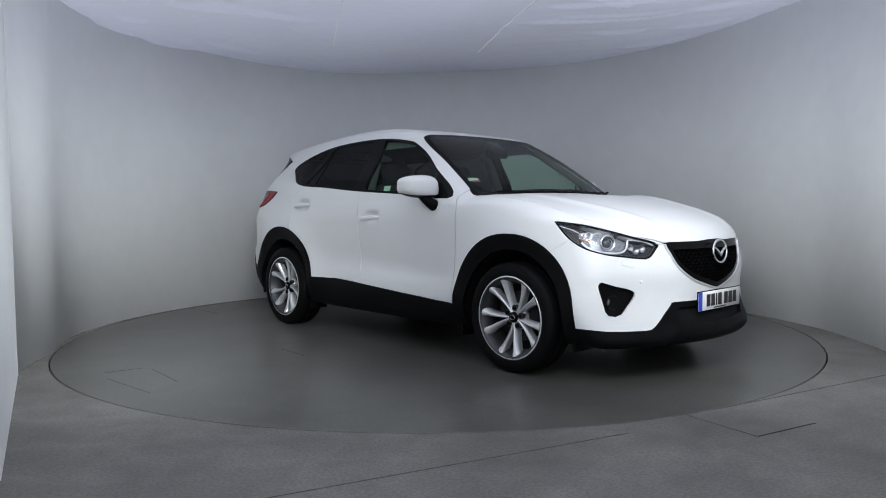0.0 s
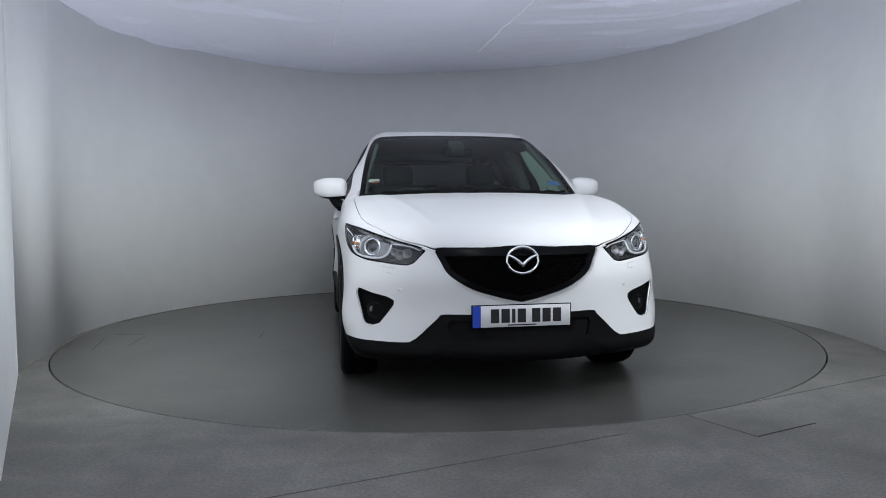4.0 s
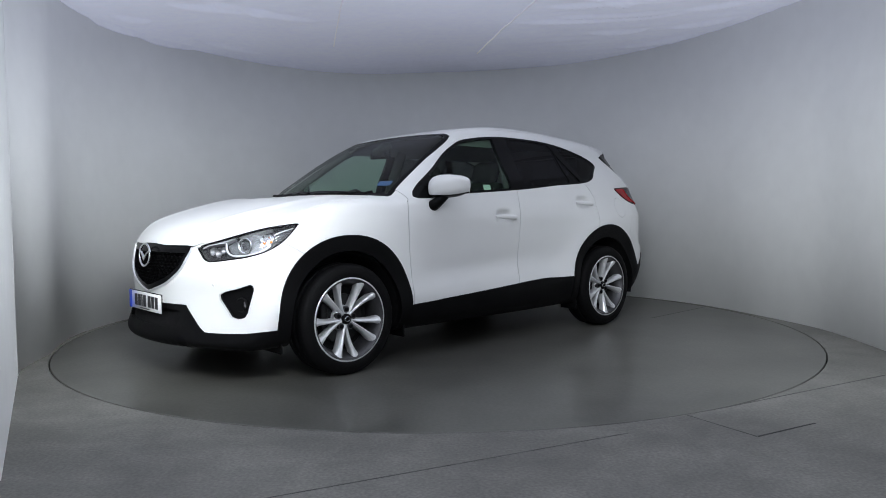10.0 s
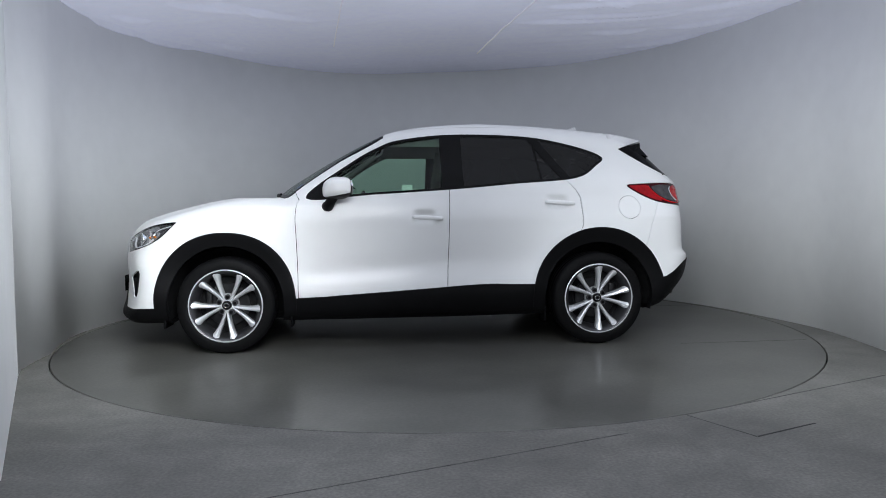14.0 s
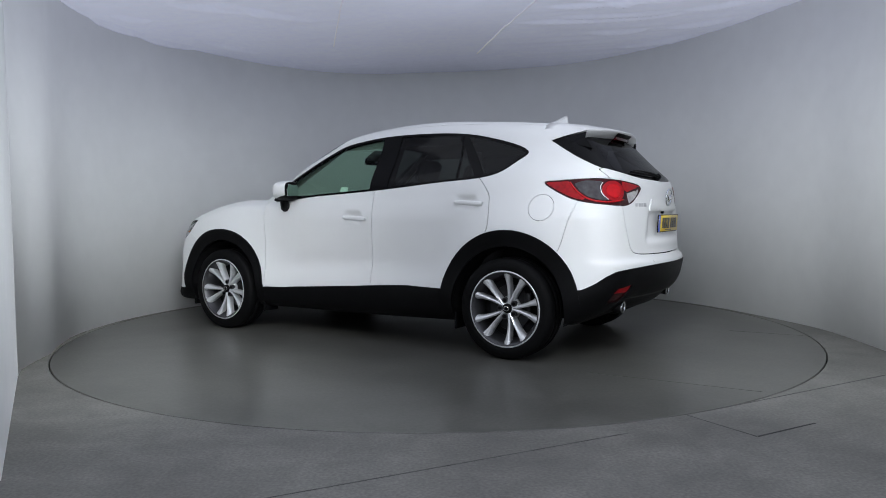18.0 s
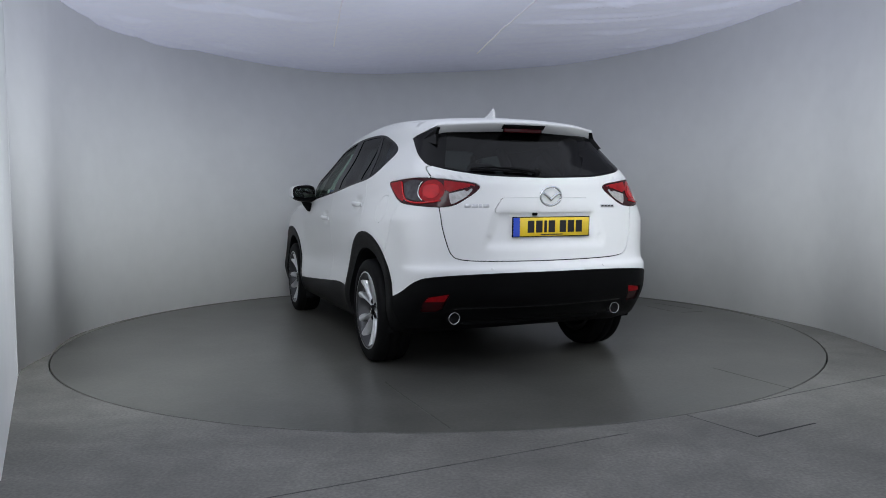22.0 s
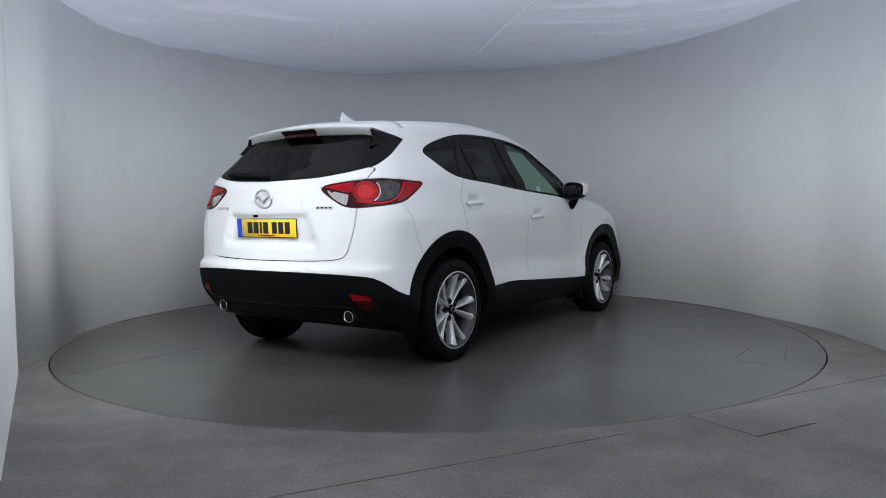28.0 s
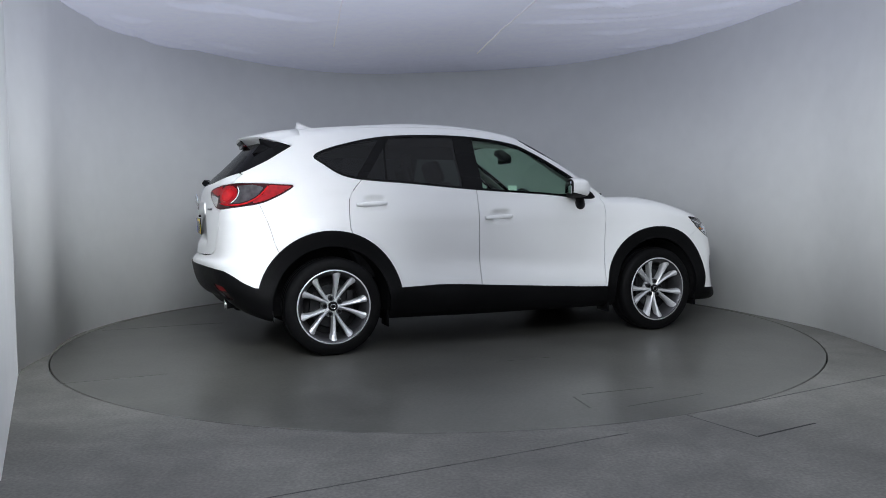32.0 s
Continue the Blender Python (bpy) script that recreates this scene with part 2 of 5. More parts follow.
def ring_floor():
    """The ground with a round pit for the turntable."""
    verts, faces, n = [], [], 128
    outer = 7.0
    for i in range(n):
        a = 2 * math.pi * i / n
        c, s = math.cos(a), math.sin(a)
        k = outer / max(abs(c), abs(s))
        verts += [(c * (TABLE_R + 0.010), s * (TABLE_R + 0.010), 0), (c * k, s * k - 2.0 if s < 0 else s * k, 0), (c * (TABLE_R + 0.010), s * (TABLE_R + 0.010), -0.06)]
    for i in range(n):
        j = (i + 1) % n
        faces.append((3 * i, 3 * i + 1, 3 * j + 1, 3 * j))
        faces.append((3 * i + 2, 3 * i, 3 * j, 3 * j + 2))
    return tagged(new("floor", mesh_of("floor", verts, faces, M_FLOOR)), "grey painted concrete floor, scuffed and worn", kind="structure")


ring_floor()
tagged(new("pit_floor", mesh_of("pit_floor", [(-3.2, -3.2, -0.06), (3.2, -3.2, -0.06), (3.2, 3.2, -0.06), (-3.2, 3.2, -0.06)], [(0, 1, 2, 3)], M_GAP)), "dark pit under the turntable", kind="structure")

v, f = lathe([(0.0, -0.05), (TABLE_R, -0.05), (TABLE_R, -0.003), (TABLE_R - 0.004, 0.0), (0.0, 0.0)], 160, "z")
turntable = tagged(new("turntable", mesh_of("turntable", v, f, M_TABLE)), "round grey painted turntable set flush in the floor", "turntable")


def crack(name, pts, width, parent=None, label="", z=0.0015, mat=None):
    """A thin joint line in the floor."""
    verts, faces = [], []
    pts = [Vector((*p, z)) for p in pts]
    for i, p in enumerate(pts):
        d = (pts[min(i + 1, len(pts) - 1)] - pts[max(i - 1, 0)]).normalized()
        o = Vector((-d.y, d.x, 0)) * width / 2
        verts += [p + o, p - o, p - o - Vector((0, 0, 0.004)), p + o - Vector((0, 0, 0.004))]
    for i in range(len(pts) - 1):
        for k in range(4):
            faces.append((4 * i + k, 4 * i + 4 + k, 4 * i + 4 + (k + 1) % 4, 4 * i + (k + 1) % 4))
    ob = new(name, mesh_of(name, verts, faces, mat or M_JOINT))
    if parent:
        ob.parent = parent
    else:
        tagged(ob, label, kind="structure")
    return ob


M_JOINT = material("floor_joint", (0.03, 0.03, 0.03), 0.8, grain=0.4, scale=20)
M_SCUFF = material("faint_scuff", (0.078, 0.080, 0.071), 0.5, grain=0.4, scale=30)
M_JOINT_SOFT = material("floor_joint_faint", (0.075, 0.075, 0.072), 0.7, grain=0.4, scale=20)
crack("floor_joint_1", [(-0.70, -3.705), (-0.24, -3.488), (0.295, -3.236), (0.843, -2.975)], 0.006, label="faint straight joint in the floor", mat=M_JOINT_SOFT)
crack("floor_joint_2", [(1.40, -2.60), (2.499, -2.005), (2.9, -1.79)], 0.006, label="faint straight joint in the floor", mat=M_JOINT_SOFT)
crack("floor_hatch_edge_1", [(1.203, -2.705), (1.396, -3.042)], 0.006, label="faint edge of a square floor hatch", mat=M_JOINT_SOFT)
crack("floor_hatch_edge_2", [(1.396, -3.042), (1.748, -2.855)], 0.009, label="dark edge of a square floor hatch")


CREASES = (((-3.04, 0.19), (-2.79, 0.94)), ((-2.81, 0.14), (-2.52, 0.33)), ((-1.91, -0.12), (-1.1, 0.47)), ((-2.4, 1.08), (-1.9, 1.77)), ((0.81, 0.76), (2.18, 0.44)),
           ((2.24, 0.34), (2.87, -0.09)), ((1.0, 0.26), (1.77, 0.0)), ((1.3, 0.10), (2.21, -0.03)), ((1.53, 1.14), (2.05, 0.95)), ((2.26, 0.92), (2.79, 0.62)),
           ((1.98, 1.77), (2.67, 1.31)), ((-2.88, 0.88), (-2.55, 1.53)), ((-2.2, -0.1), (-1.5, 0.2)), ((1.1, 0.62), (2.1, 0.36)))


def cloth_z(x, y):
    """The height of the sagging cloth, with its pulled creases."""
    z = 2.735 + 0.012 * x + 0.05 * noise.noise(Vector((x * 0.5, y * 0.5, 3))) + 0.010 * noise.noise(Vector((x * 0.9 + y * 0.3, y * 3.0 - x * 0.5, 7)))
    z -= 0.007 * noise.noise(Vector((x * 1.3 + y * 0.8, (y + 0.25 * x) * 9.0, 2))) * max(0, min(1, (abs(x) - 0.3) / 0.8))
    for (ax, ay), (bx, by) in CREASES:
        dx, dy = bx - ax, by - ay
        n = math.hypot(dx, dy)
        s = ((x - ax) * dx + (y - ay) * dy) / (n * n)
        if -0.15 < s < 1.15:
            d = ((x - ax) * dy - (y - ay) * dx) / n + 0.03 * math.sin(s * 3.0) - 0.02
            fade = max(0, 1 - abs(2 * s - 1) ** 3 * 0.8)
            z -= fade * (0.036 * math.exp(-(d / 0.024) ** 2) - 0.018 * math.exp(-((d - 0.055) / 0.035) ** 2))
    return z


def ceiling():
    """A stretched cloth ceiling that sags between its seams."""
    verts, faces = [], []
    xs = np.linspace(-3.2, 3.2, 281)
    ys = np.concatenate([np.linspace(-8.25, -0.6, 16, endpoint=False), np.linspace(-0.6, 3.15, 191)])
    for y in ys:
        for x in xs:
            verts.append((x, y, cloth_z(float(x), float(y)) if y > -0.7 else 2.735))
    nx = len(xs)
    for j in range(len(ys) - 1):
        for i in range(nx - 1):
            a = j * nx + i
            faces.append((a, a + nx, a + nx + 1, a + 1))
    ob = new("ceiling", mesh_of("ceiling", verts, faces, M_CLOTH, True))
    return tagged(ob, "stretched white fabric ceiling, softly lit and creased", kind="structure")


def cloth_seam(name, a, b):
    """A raised piping that joins two widths of cloth."""
    pts = []
    for s in np.linspace(0, 1, 24):
        x, y = a[0] + (b[0] - a[0]) * s, a[1] + (b[1] - a[1]) * s
        pts.append((x, y, cloth_z(x, y) - 0.004))
    v, f = tube(pts, 0.0055, 8)
    tagged(new(name, mesh_of(name, v, f, M_PIPING_GLOW, True)), "thin white seam across the fabric ceiling", kind="structure")


# the piping is given a glow so the seams stand out bright
M_PIPING_GLOW = material("glowing_white_piping", (0.85, 0.86, 0.88), 0.7, emit=0.22)
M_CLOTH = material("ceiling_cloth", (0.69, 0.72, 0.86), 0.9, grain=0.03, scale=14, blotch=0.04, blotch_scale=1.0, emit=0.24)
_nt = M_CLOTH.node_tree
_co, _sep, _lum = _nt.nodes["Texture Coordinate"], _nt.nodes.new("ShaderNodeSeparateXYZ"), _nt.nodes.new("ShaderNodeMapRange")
# the cloth itself glows, brighter to the front, for lamps assumed above it
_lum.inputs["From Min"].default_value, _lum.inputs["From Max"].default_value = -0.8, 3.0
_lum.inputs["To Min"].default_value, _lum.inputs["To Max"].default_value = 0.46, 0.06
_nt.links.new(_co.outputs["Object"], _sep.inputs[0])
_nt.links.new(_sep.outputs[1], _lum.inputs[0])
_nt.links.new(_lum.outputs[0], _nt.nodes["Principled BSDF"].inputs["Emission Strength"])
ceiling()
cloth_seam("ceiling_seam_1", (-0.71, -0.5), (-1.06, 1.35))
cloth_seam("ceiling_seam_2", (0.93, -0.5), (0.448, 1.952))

for pts, wide in (([(-2.112, -1.649), (-1.921, -1.525)], 0.010), ([(-1.854, -1.557), (-1.70, -1.74), (-1.562, -1.908)], 0.007),
                  ([(-0.40, 1.95), (-0.507, 2.072), (-1.074, 2.677)], 0.007), ([(-1.619, -2.172), (-2.017, -1.817)], 0.007), ([(-2.206, 0.955), (-2.628, 1.383)], 0.007), ([(-1.146, -0.937), (-0.941, -1.174)], 0.008)):
    crack("floor_scratch", pts, wide, turntable, mat=M_SCUFF, z=0.0012)


# ---------------------------------------------------------------- the car's surface
# Car space: x forward, y to its left, z up, origin on the ground midway between the axles.
side_w = smooth_curve([(0.18, 0.807), (0.27, 0.881), (0.38, 0.904), (0.47, 0.899), (0.58, 0.887), (0.72, 0.882), (0.86, 0.889), (0.95, 0.893), (1.03, 0.883), (1.1, 0.866), (1.17, 0.849), (1.25, 0.816), (1.34, 0.757), (1.43, 0.702), (1.52, 0.657), (1.6, 0.613), (1.75, 0.507)])
nose_x = smooth_curve([(0.15, 2.174), (0.24, 2.272), (0.34, 2.250), (0.44, 2.232), (0.52, 2.228), (0.65, 2.236), (0.78, 2.212), (0.86, 2.188), (0.95, 2.144), (1.2, 2.005)])
tail_x = smooth_curve([(0.15, -2.017), (0.26, -2.050), (0.36, -2.108), (0.48, -2.200), (0.6, -2.234), (0.655, -2.236), (0.7, -2.204), (0.85, -2.195), (1, -2.182), (1.1, -2.168), (1.18, -2.150), (1.25, -2.092), (1.33, -2.006), (1.42, -1.916), (1.5, -1.836), (1.6, -1.719), (1.8, -1.452)])
top_z = smooth_curve([(-2.3, 1.475), (-2, 1.548), (-1.8, 1.601), (-1.5, 1.627), (-1.2, 1.654), (-0.75, 1.683), (-0.4, 1.682), (-0.1, 1.655), (0.1, 1.623), (0.25, 1.585), (0.45, 1.500), (0.7, 1.366), (0.95, 1.212), (1.08, 1.118), (1.16, 1.103), (1.3, 1.106), (1.5, 1.088), (1.7, 1.048), (1.9, 0.997), (2.05, 0.943), (2.2, 0.873), (2.3, 0.798)])
bow = smooth_curve([(-2.3, -0.018), (-0.2, -0.066), (0.3, 0.092), (0.7, 0.205), (1, 0.278), (1.15, 0.152), (1.4, 0.064), (2.3, 0.139)])
crown = smooth_curve([(-2.3, 0.110), (-1, 0.076), (0.1, 0.036), (0.4, 0.045), (0.7, 0.055), (1, 0.0), (1.2, 0.008), (1.6, 0.065), (2.3, 0.120)])
HUB_Z = 0.343


def nose_plan(y):
    """How far the nose falls back towards its corners."""
    return 0.385 * y * y


def smax(a, b, k):
    h = np.maximum(k - np.abs(a - b), 0) / k
    return np.maximum(a, b) + h * h * k / 4


def body(p):
    """Below zero inside the car's outer surface."""
    x, y, z = p[..., 0], np.abs(p[..., 1]), p[..., 2]
    w = side_w(z)
    low = np.clip((1.15 - z) / 0.2, 0, 1)
    w = w - np.where(x < 0, 0.045, 0.020) * np.maximum(np.abs(x) - 1.1, 0) ** 2 * (1 + (1 - low) * 2.0)
    # flank sculpture: a hollow along the lower doors and full haunches over the wheels
    w = w - 0.022 * np.exp(-((z - (0.60 - 0.06 * x)) / 0.10) ** 2) * np.exp(-(x / 0.8) ** 4)
    w = w + 0.012 * np.exp(-((np.abs(x) - 1.35) / 0.38) ** 2) * np.exp(-((z - 0.80) / 0.16) ** 2)
    w = w - 0.075 * np.clip((x - 0.55) / 0.5, 0, 1) * np.clip((1.05 - z) / -0.12, 0, 1)
    # the crease that rises along the lower doors: full above it, tucked in below
    zc = 0.540 - 0.173 * x + 0.13 * np.maximum(x, 0) ** 2
    fade = np.clip((0.98 - np.abs(x + 0.02)) / 0.45, 0, 1)
    ridge = np.where(z > zc, np.exp(-(np.maximum(z - zc, 0) / 0.11) ** 2), np.clip(1 - np.maximum(zc - z, 0) / 0.11, 0, 1))
    w = w + 0.007 * ridge * fade * fade * (3 - 2 * fade)
    # the flanged lips over the wheels
    for ax, az, ar, sq in ((1.352, 0.347, 0.491, 0.955), (-1.365, 0.365, 0.508, 1.0)):
        out = np.hypot(x - ax, (z - az) * sq) - ar
        w = w + (0.022 * np.exp(-(out / 0.13) ** 2) + 0.006 * np.exp(-(out / 0.045) ** 2)) * np.clip((z - 0.25) / 0.2, 0, 1) * np.clip((x + 2.02) / 0.28, 0, 1)
    # hollows behind the door handles
    for hx, hz in ((-0.075, 0.955), (-1.056, 1.057)):
        w = w - 0.030 * np.exp(-((x - hx - 0.012) / 0.070) ** 4 - ((z - hz - 0.004) / 0.040) ** 4)
    side = y - w
    front = x - (nose_x(z) - nose_plan(y))
    # the number plate's recess in the tailgate
    pit = 0.026 / (1 + np.exp(-(0.37 + (0.88 - z) * 0.35 - y) / 0.007)) / (1 + np.exp(-(z - 0.79) / 0.010)) / (1 + np.exp(-(0.982 - z) / 0.012))
    # the diffuser steps in under the rear bumper
    pit = pit + 0.030 / (1 + np.exp(-(0.425 - z) / 0.006)) / (1 + np.exp(-(0.58 + (0.44 - z) * 0.5 - y) / 0.015))
    rear = (tail_x(z) + pit + np.where(z > 1.2, 0.20, 0.24) * y * y) - x
    fold = 0.013 * np.exp(-((y - (0.43 + (2.1 - x) * 0.26)) / 0.045) ** 2) * np.clip((x - 1.10) / 0.25, 0, 1)   # bonnet crease
    top = (z - (top_z(x + bow(x) * y * y) - crown(x) * y * y + fold)) * 0.9
    ends = smax(front, rear, 0.05)
    g = smax(side, ends, np.where(x > 0, 0.075 + 0.085 * np.clip((z - 0.62) / 0.25, 0, 1), 0.16))
    keel = 0.22 + 0.11 * np.clip((-1.62 - x) / 0.35, 0, 1) ** 1.5
    return smax(smax(g, top, 0.09), keel - z, 0.05)


def grid():
    """Rays from a spine along the car, met with its outer surface."""
    mid = np.linspace(-1.75, 1.85, 220)
    fan = np.radians(np.linspace(0, 90, 46)[1:])
    xo = np.concatenate([np.full(45, -1.75), mid, np.full(45, 1.85)])
    al = np.concatenate([-fan[::-1], np.zeros(220), fan])
    zo = np.interp(xo, [-1.75, -0.5, 1.0, 1.85], [0.80, 0.75, 0.62, 0.56])
    ph = np.radians(np.concatenate([np.linspace(-90, -32, 12, endpoint=False), np.linspace(-32, 90, 170)]))
    A, P = np.meshgrid(al, ph, indexing="ij")
    d = np.stack([np.sin(A), np.cos(A) * np.cos(P), np.cos(A) * np.sin(P)], -1)
    d[:, -1, 1] = 0
    d[:, 0, 1] = 0
    o = np.zeros_like(d)
    o[..., 0], o[..., 2] = xo[:, None], zo[:, None]
    lo, hi = np.zeros(A.shape), np.full(A.shape, 2.0)
    for _ in range(34):
        m = (lo + hi) / 2
        inside = body(o + d * m[..., None]) < 0
        lo, hi = np.where(inside, m, lo), np.where(inside, hi, m)
    v = o + d * lo[..., None]
    n0, n1 = A.shape
    idx = np.arange(n0 * n1).reshape(n0, n1)
    a, b, c, e = idx[:-1, :-1].ravel(), idx[1:, :-1].ravel(), idx[1:, 1:].ravel(), idx[:-1, 1:].ravel()
    tris = np.concatenate([np.stack([a, c, b], 1), np.stack([a, e, c], 1)])
    return v.reshape(-1, 3), tris


BASE_V, BASE_T = grid()


def normals_at(p):
    e, out = 0.004, np.zeros_like(p)
    for k in range(3):
        s = np.zeros(3)
        s[k] = e
        out[:, k] = body(p + s) - body(p - s)
    return out / np.maximum(np.linalg.norm(out, axis=1, keepdims=True), 1e-9)


def clip(v, t, field):
    """Keeps what lies where field(v) is above zero, cutting the triangles on the line."""
    f = field(v)
    pos = f > 0
    cnt = pos[t].sum(1)
    keep = t[cnt == 3]
    cut = t[(cnt > 0) & (cnt < 3)]
    verts, made, extra = [], {}, []

    def cross(i, j):
        key = (i, j) if i < j else (j, i)
        if key not in made:
            s = f[key[0]] / (f[key[0]] - f[key[1]])
            verts.append(v[key[0]] + (v[key[1]] - v[key[0]]) * s)
            made[key] = len(v) + len(verts) - 1
        return made[key]

    for tri in cut:
        loop = []
        for k in range(3):
            i, j = int(tri[k]), int(tri[(k + 1) % 3])
            if pos[i]:
                loop.append(i)
            if pos[i] != pos[j]:
                loop.append(cross(i, j))
        for k in range(1, len(loop) - 1):
            extra.append((loop[0], loop[k], loop[k + 1]))
    v = np.concatenate([v, np.array(verts).reshape(-1, 3)])
    t = np.concatenate([keep.reshape(-1, 3), np.array(extra, dtype=int).reshape(-1, 3)])
    used, inv = np.unique(t, return_inverse=True)
    return v[used], inv.reshape(-1, 3)


def outline(points, coords, n=6, smooth=True):
    """A field: how deep a place lies inside a closed outline drawn in the given two coordinates."""
    q = spline(points, n, True) if smooth else np.array(points, float)

    def field(v):
        p = coords(v)
        d = np.full(len(p), 9.0)
        inside = np.zeros(len(p), bool)
        for i in range(len(q)):
            a, b = q[i], q[(i + 1) % len(q)]
            e, r = b - a, p - a
            s = np.clip((r @ e) / max(e @ e, 1e-12), 0, 1)
            d = np.minimum(d, np.linalg.norm(r - s[:, None] * e, axis=1))
            if abs(e[1]) > 1e-12:
                cond = (a[1] > p[:, 1]) != (b[1] > p[:, 1])
                inside ^= cond & (p[:, 0] < e[0] * (p[:, 1] - a[1]) / e[1] + a[0])
        return np.where(inside, d, -d)
    return field


def SIDE(v):
    return v[:, (0, 2)]


def FACE(v):
    return np.stack([np.abs(v[:, 1]), v[:, 2]], 1)


def PLAN(v):
    return np.stack([v[:, 0], np.abs(v[:, 1])], 1)


def WRAP_F(v):
    return np.stack([(np.abs(v[:, 1]) - v[:, 0]), v[:, 2]], 1)


def WRAP_R(v):
    return np.stack([(np.abs(v[:, 1]) + v[:, 0]), v[:, 2]], 1)


def grow(field, by):
    return lambda v: field(v) + by


def outside(field, by=0.0):
    return lambda v: -field(v) - by


def above(curve, axis=0, by=0.0, up=1):
    return lambda v: up * (v[:, 2] - curve(v[:, axis] if axis == 0 else np.abs(v[:, 1]))) - by


def where(fn):
    return fn


def shell(name, fields, mat, parent, lift=0.0, depth=0.012, both=True, side=1, label="", back=False, zone=None):
    """A panel: the car's surface within all fields, lifted by lift and as thick as depth."""
    v, t = BASE_V, BASE_T
    for fld in fields:
        v, t = clip(v, t, fld)
        if not len(t):
            raise ValueError(name)
    nrm = normals_at(v)
    v = v + nrm * lift
    if both:
        flip = np.array([1, -1, 1.0])
        n0 = len(v)
        v2 = np.concatenate([v, v * flip])
        nrm = np.concatenate([nrm, nrm * flip])
        t = np.concatenate([t, t[:, ::-1] + n0])
        key = np.round(v2 / 0.0004).astype(int)
        _, first, inv = np.unique(key, axis=0, return_index=True, return_inverse=True)
        inv = inv.reshape(-1)
        v, nrm, t = v2[first], nrm[first], inv[t]
        t = t[(t[:, 0] != t[:, 1]) & (t[:, 1] != t[:, 2]) & (t[:, 0] != t[:, 2])]
    elif side < 0:
        v, nrm, t = v * np.array([1, -1, 1.0]), nrm * np.array([1, -1, 1.0]), t[:, ::-1]
    n = len(v)
    faces = [tuple(r) for r in t]
    verts = v
    if depth:
        e = np.concatenate([t[:, (0, 1)], t[:, (1, 2)], t[:, (2, 0)]])
        k = np.sort(e, axis=1)
        _, idx, cnt = np.unique(k, axis=0, return_index=True, return_counts=True)
        rim = e[idx[cnt == 1]]
        ids, inv = np.unique(rim, return_inverse=True)
        inv = inv.reshape(-1, 2)
        m = len(ids)
        verts = np.concatenate([v, v[ids], v[ids] - nrm[ids] * depth])
        faces += [(n + a, n + m + a, n + m + b, n + b) for a, b in inv]
        if back:
            k0 = len(verts)
            verts = np.concatenate([verts, v - nrm * depth])
            faces += [(k0 + r[2], k0 + r[1], k0 + r[0]) for r in t]
    return part_of(name, verts, faces, mat, parent, label, True)


def place_on(x=None, y=None, z=None, side=1):
    """The place and normal of the car's surface, sought along the coordinate that is None."""
    lo, hi = np.array([x or 0.0, y or 0.0, z or 0.0]), None
    axis = 0 if x is None else (1 if y is None else 2)
    lo[axis], far = 0.0, 2.6
    a, b = 0.0, far
    for _ in range(40):
        m = (a + b) / 2
        p = lo.copy()
        p[axis] = m * side
        if body(p[None])[0] < 0:
            a = m
        else:
            b = m
    p = lo.copy()
    p[axis] = a * side
    n = normals_at(np.array([[p[0], abs(p[1]), p[2]]]))[0]
    if p[1] < 0:
        n[1] = -n[1]
    return Vector(p), Vector(n)


def wrap_at(q, z, sd=1, front=True, sink=0.0):
    """The place on the nose's or the tail's corner at a wrap coordinate and a height, sunk by sink; and its normal."""
    a, b = 0.0, 1.3
    for _ in range(36):
        m = (a + b) / 2
        p = np.array([[m - q if front else q - m, m, z]])
        if body(p)[0] < 0:
            a = m
        else:
            b = m
    n = normals_at(p)[0]
    p = p[0] - n * sink
    return Vector((p[0], p[1] * sd, p[2])), Vector((n[0], n[1] * sd, n[2]))
# ---------------------------------------------------------------- the car
car = tagged(new("car"), "white five-door family SUV with black lower cladding, parked on the turntable", "car")
G = 0.0026   # half the width of a shut line

DLO = outline([(0.79, 1.098), (0.48, 1.350), (0.26, 1.480), (0.09, 1.537), (-0.30, 1.578), (-0.85, 1.562), (-1.23, 1.487), (-1.435, 1.405), (-1.38, 1.335), (-1.20, 1.236), (-0.75, 1.197), (-0.30, 1.158), (0.30, 1.122)], SIDE, 5)
sill_top = smooth_curve([(-2.3, 0.47), (-0.87, 0.458), (-0.5, 0.462), (0.0, 0.432), (0.5, 0.403), (0.87, 0.388), (2.3, 0.38)])
gap_front = smooth_curve([(0.2, 0.846), (0.5, 0.846), (0.8, 0.856), (0.95, 0.862), (1.05, 0.852), (1.085, 0.835), (1.13, 0.86), (1.3, 0.95)])
gap_mid = smooth_curve([(0.2, -0.222), (0.45, -0.226), (0.8, -0.240), (1.2, -0.25)])
gap_rear = smooth_curve([(0.2, -1.2), (0.75, -1.20), (0.90, -1.231), (1.05, -1.226), (1.11, -1.215), (1.17, -1.175), (1.23, -1.12), (1.3, -1.05)])
front_seam = smooth_curve([(0.2, 1.60), (0.60, 1.60), (0.745, 1.652), (0.82, 1.765), (0.95, 1.93), (1.1, 2.1)])
rear_seam = smooth_curve([(0.2, -1.66), (0.60, -1.66), (0.763, -1.735), (0.9, -1.775), (1.06, -1.835), (1.3, -1.92)])
black_front = smooth_curve([(-2.6, 0.462), (-1.80, 0.466), (-1.755, 0.462), (-1.68, 0.408), (-1.59, 0.338), (-1.52, 0.318), (-1.196, 0.322), (-0.95, 0.334), (0.0, 0.34)])   # z by wrap
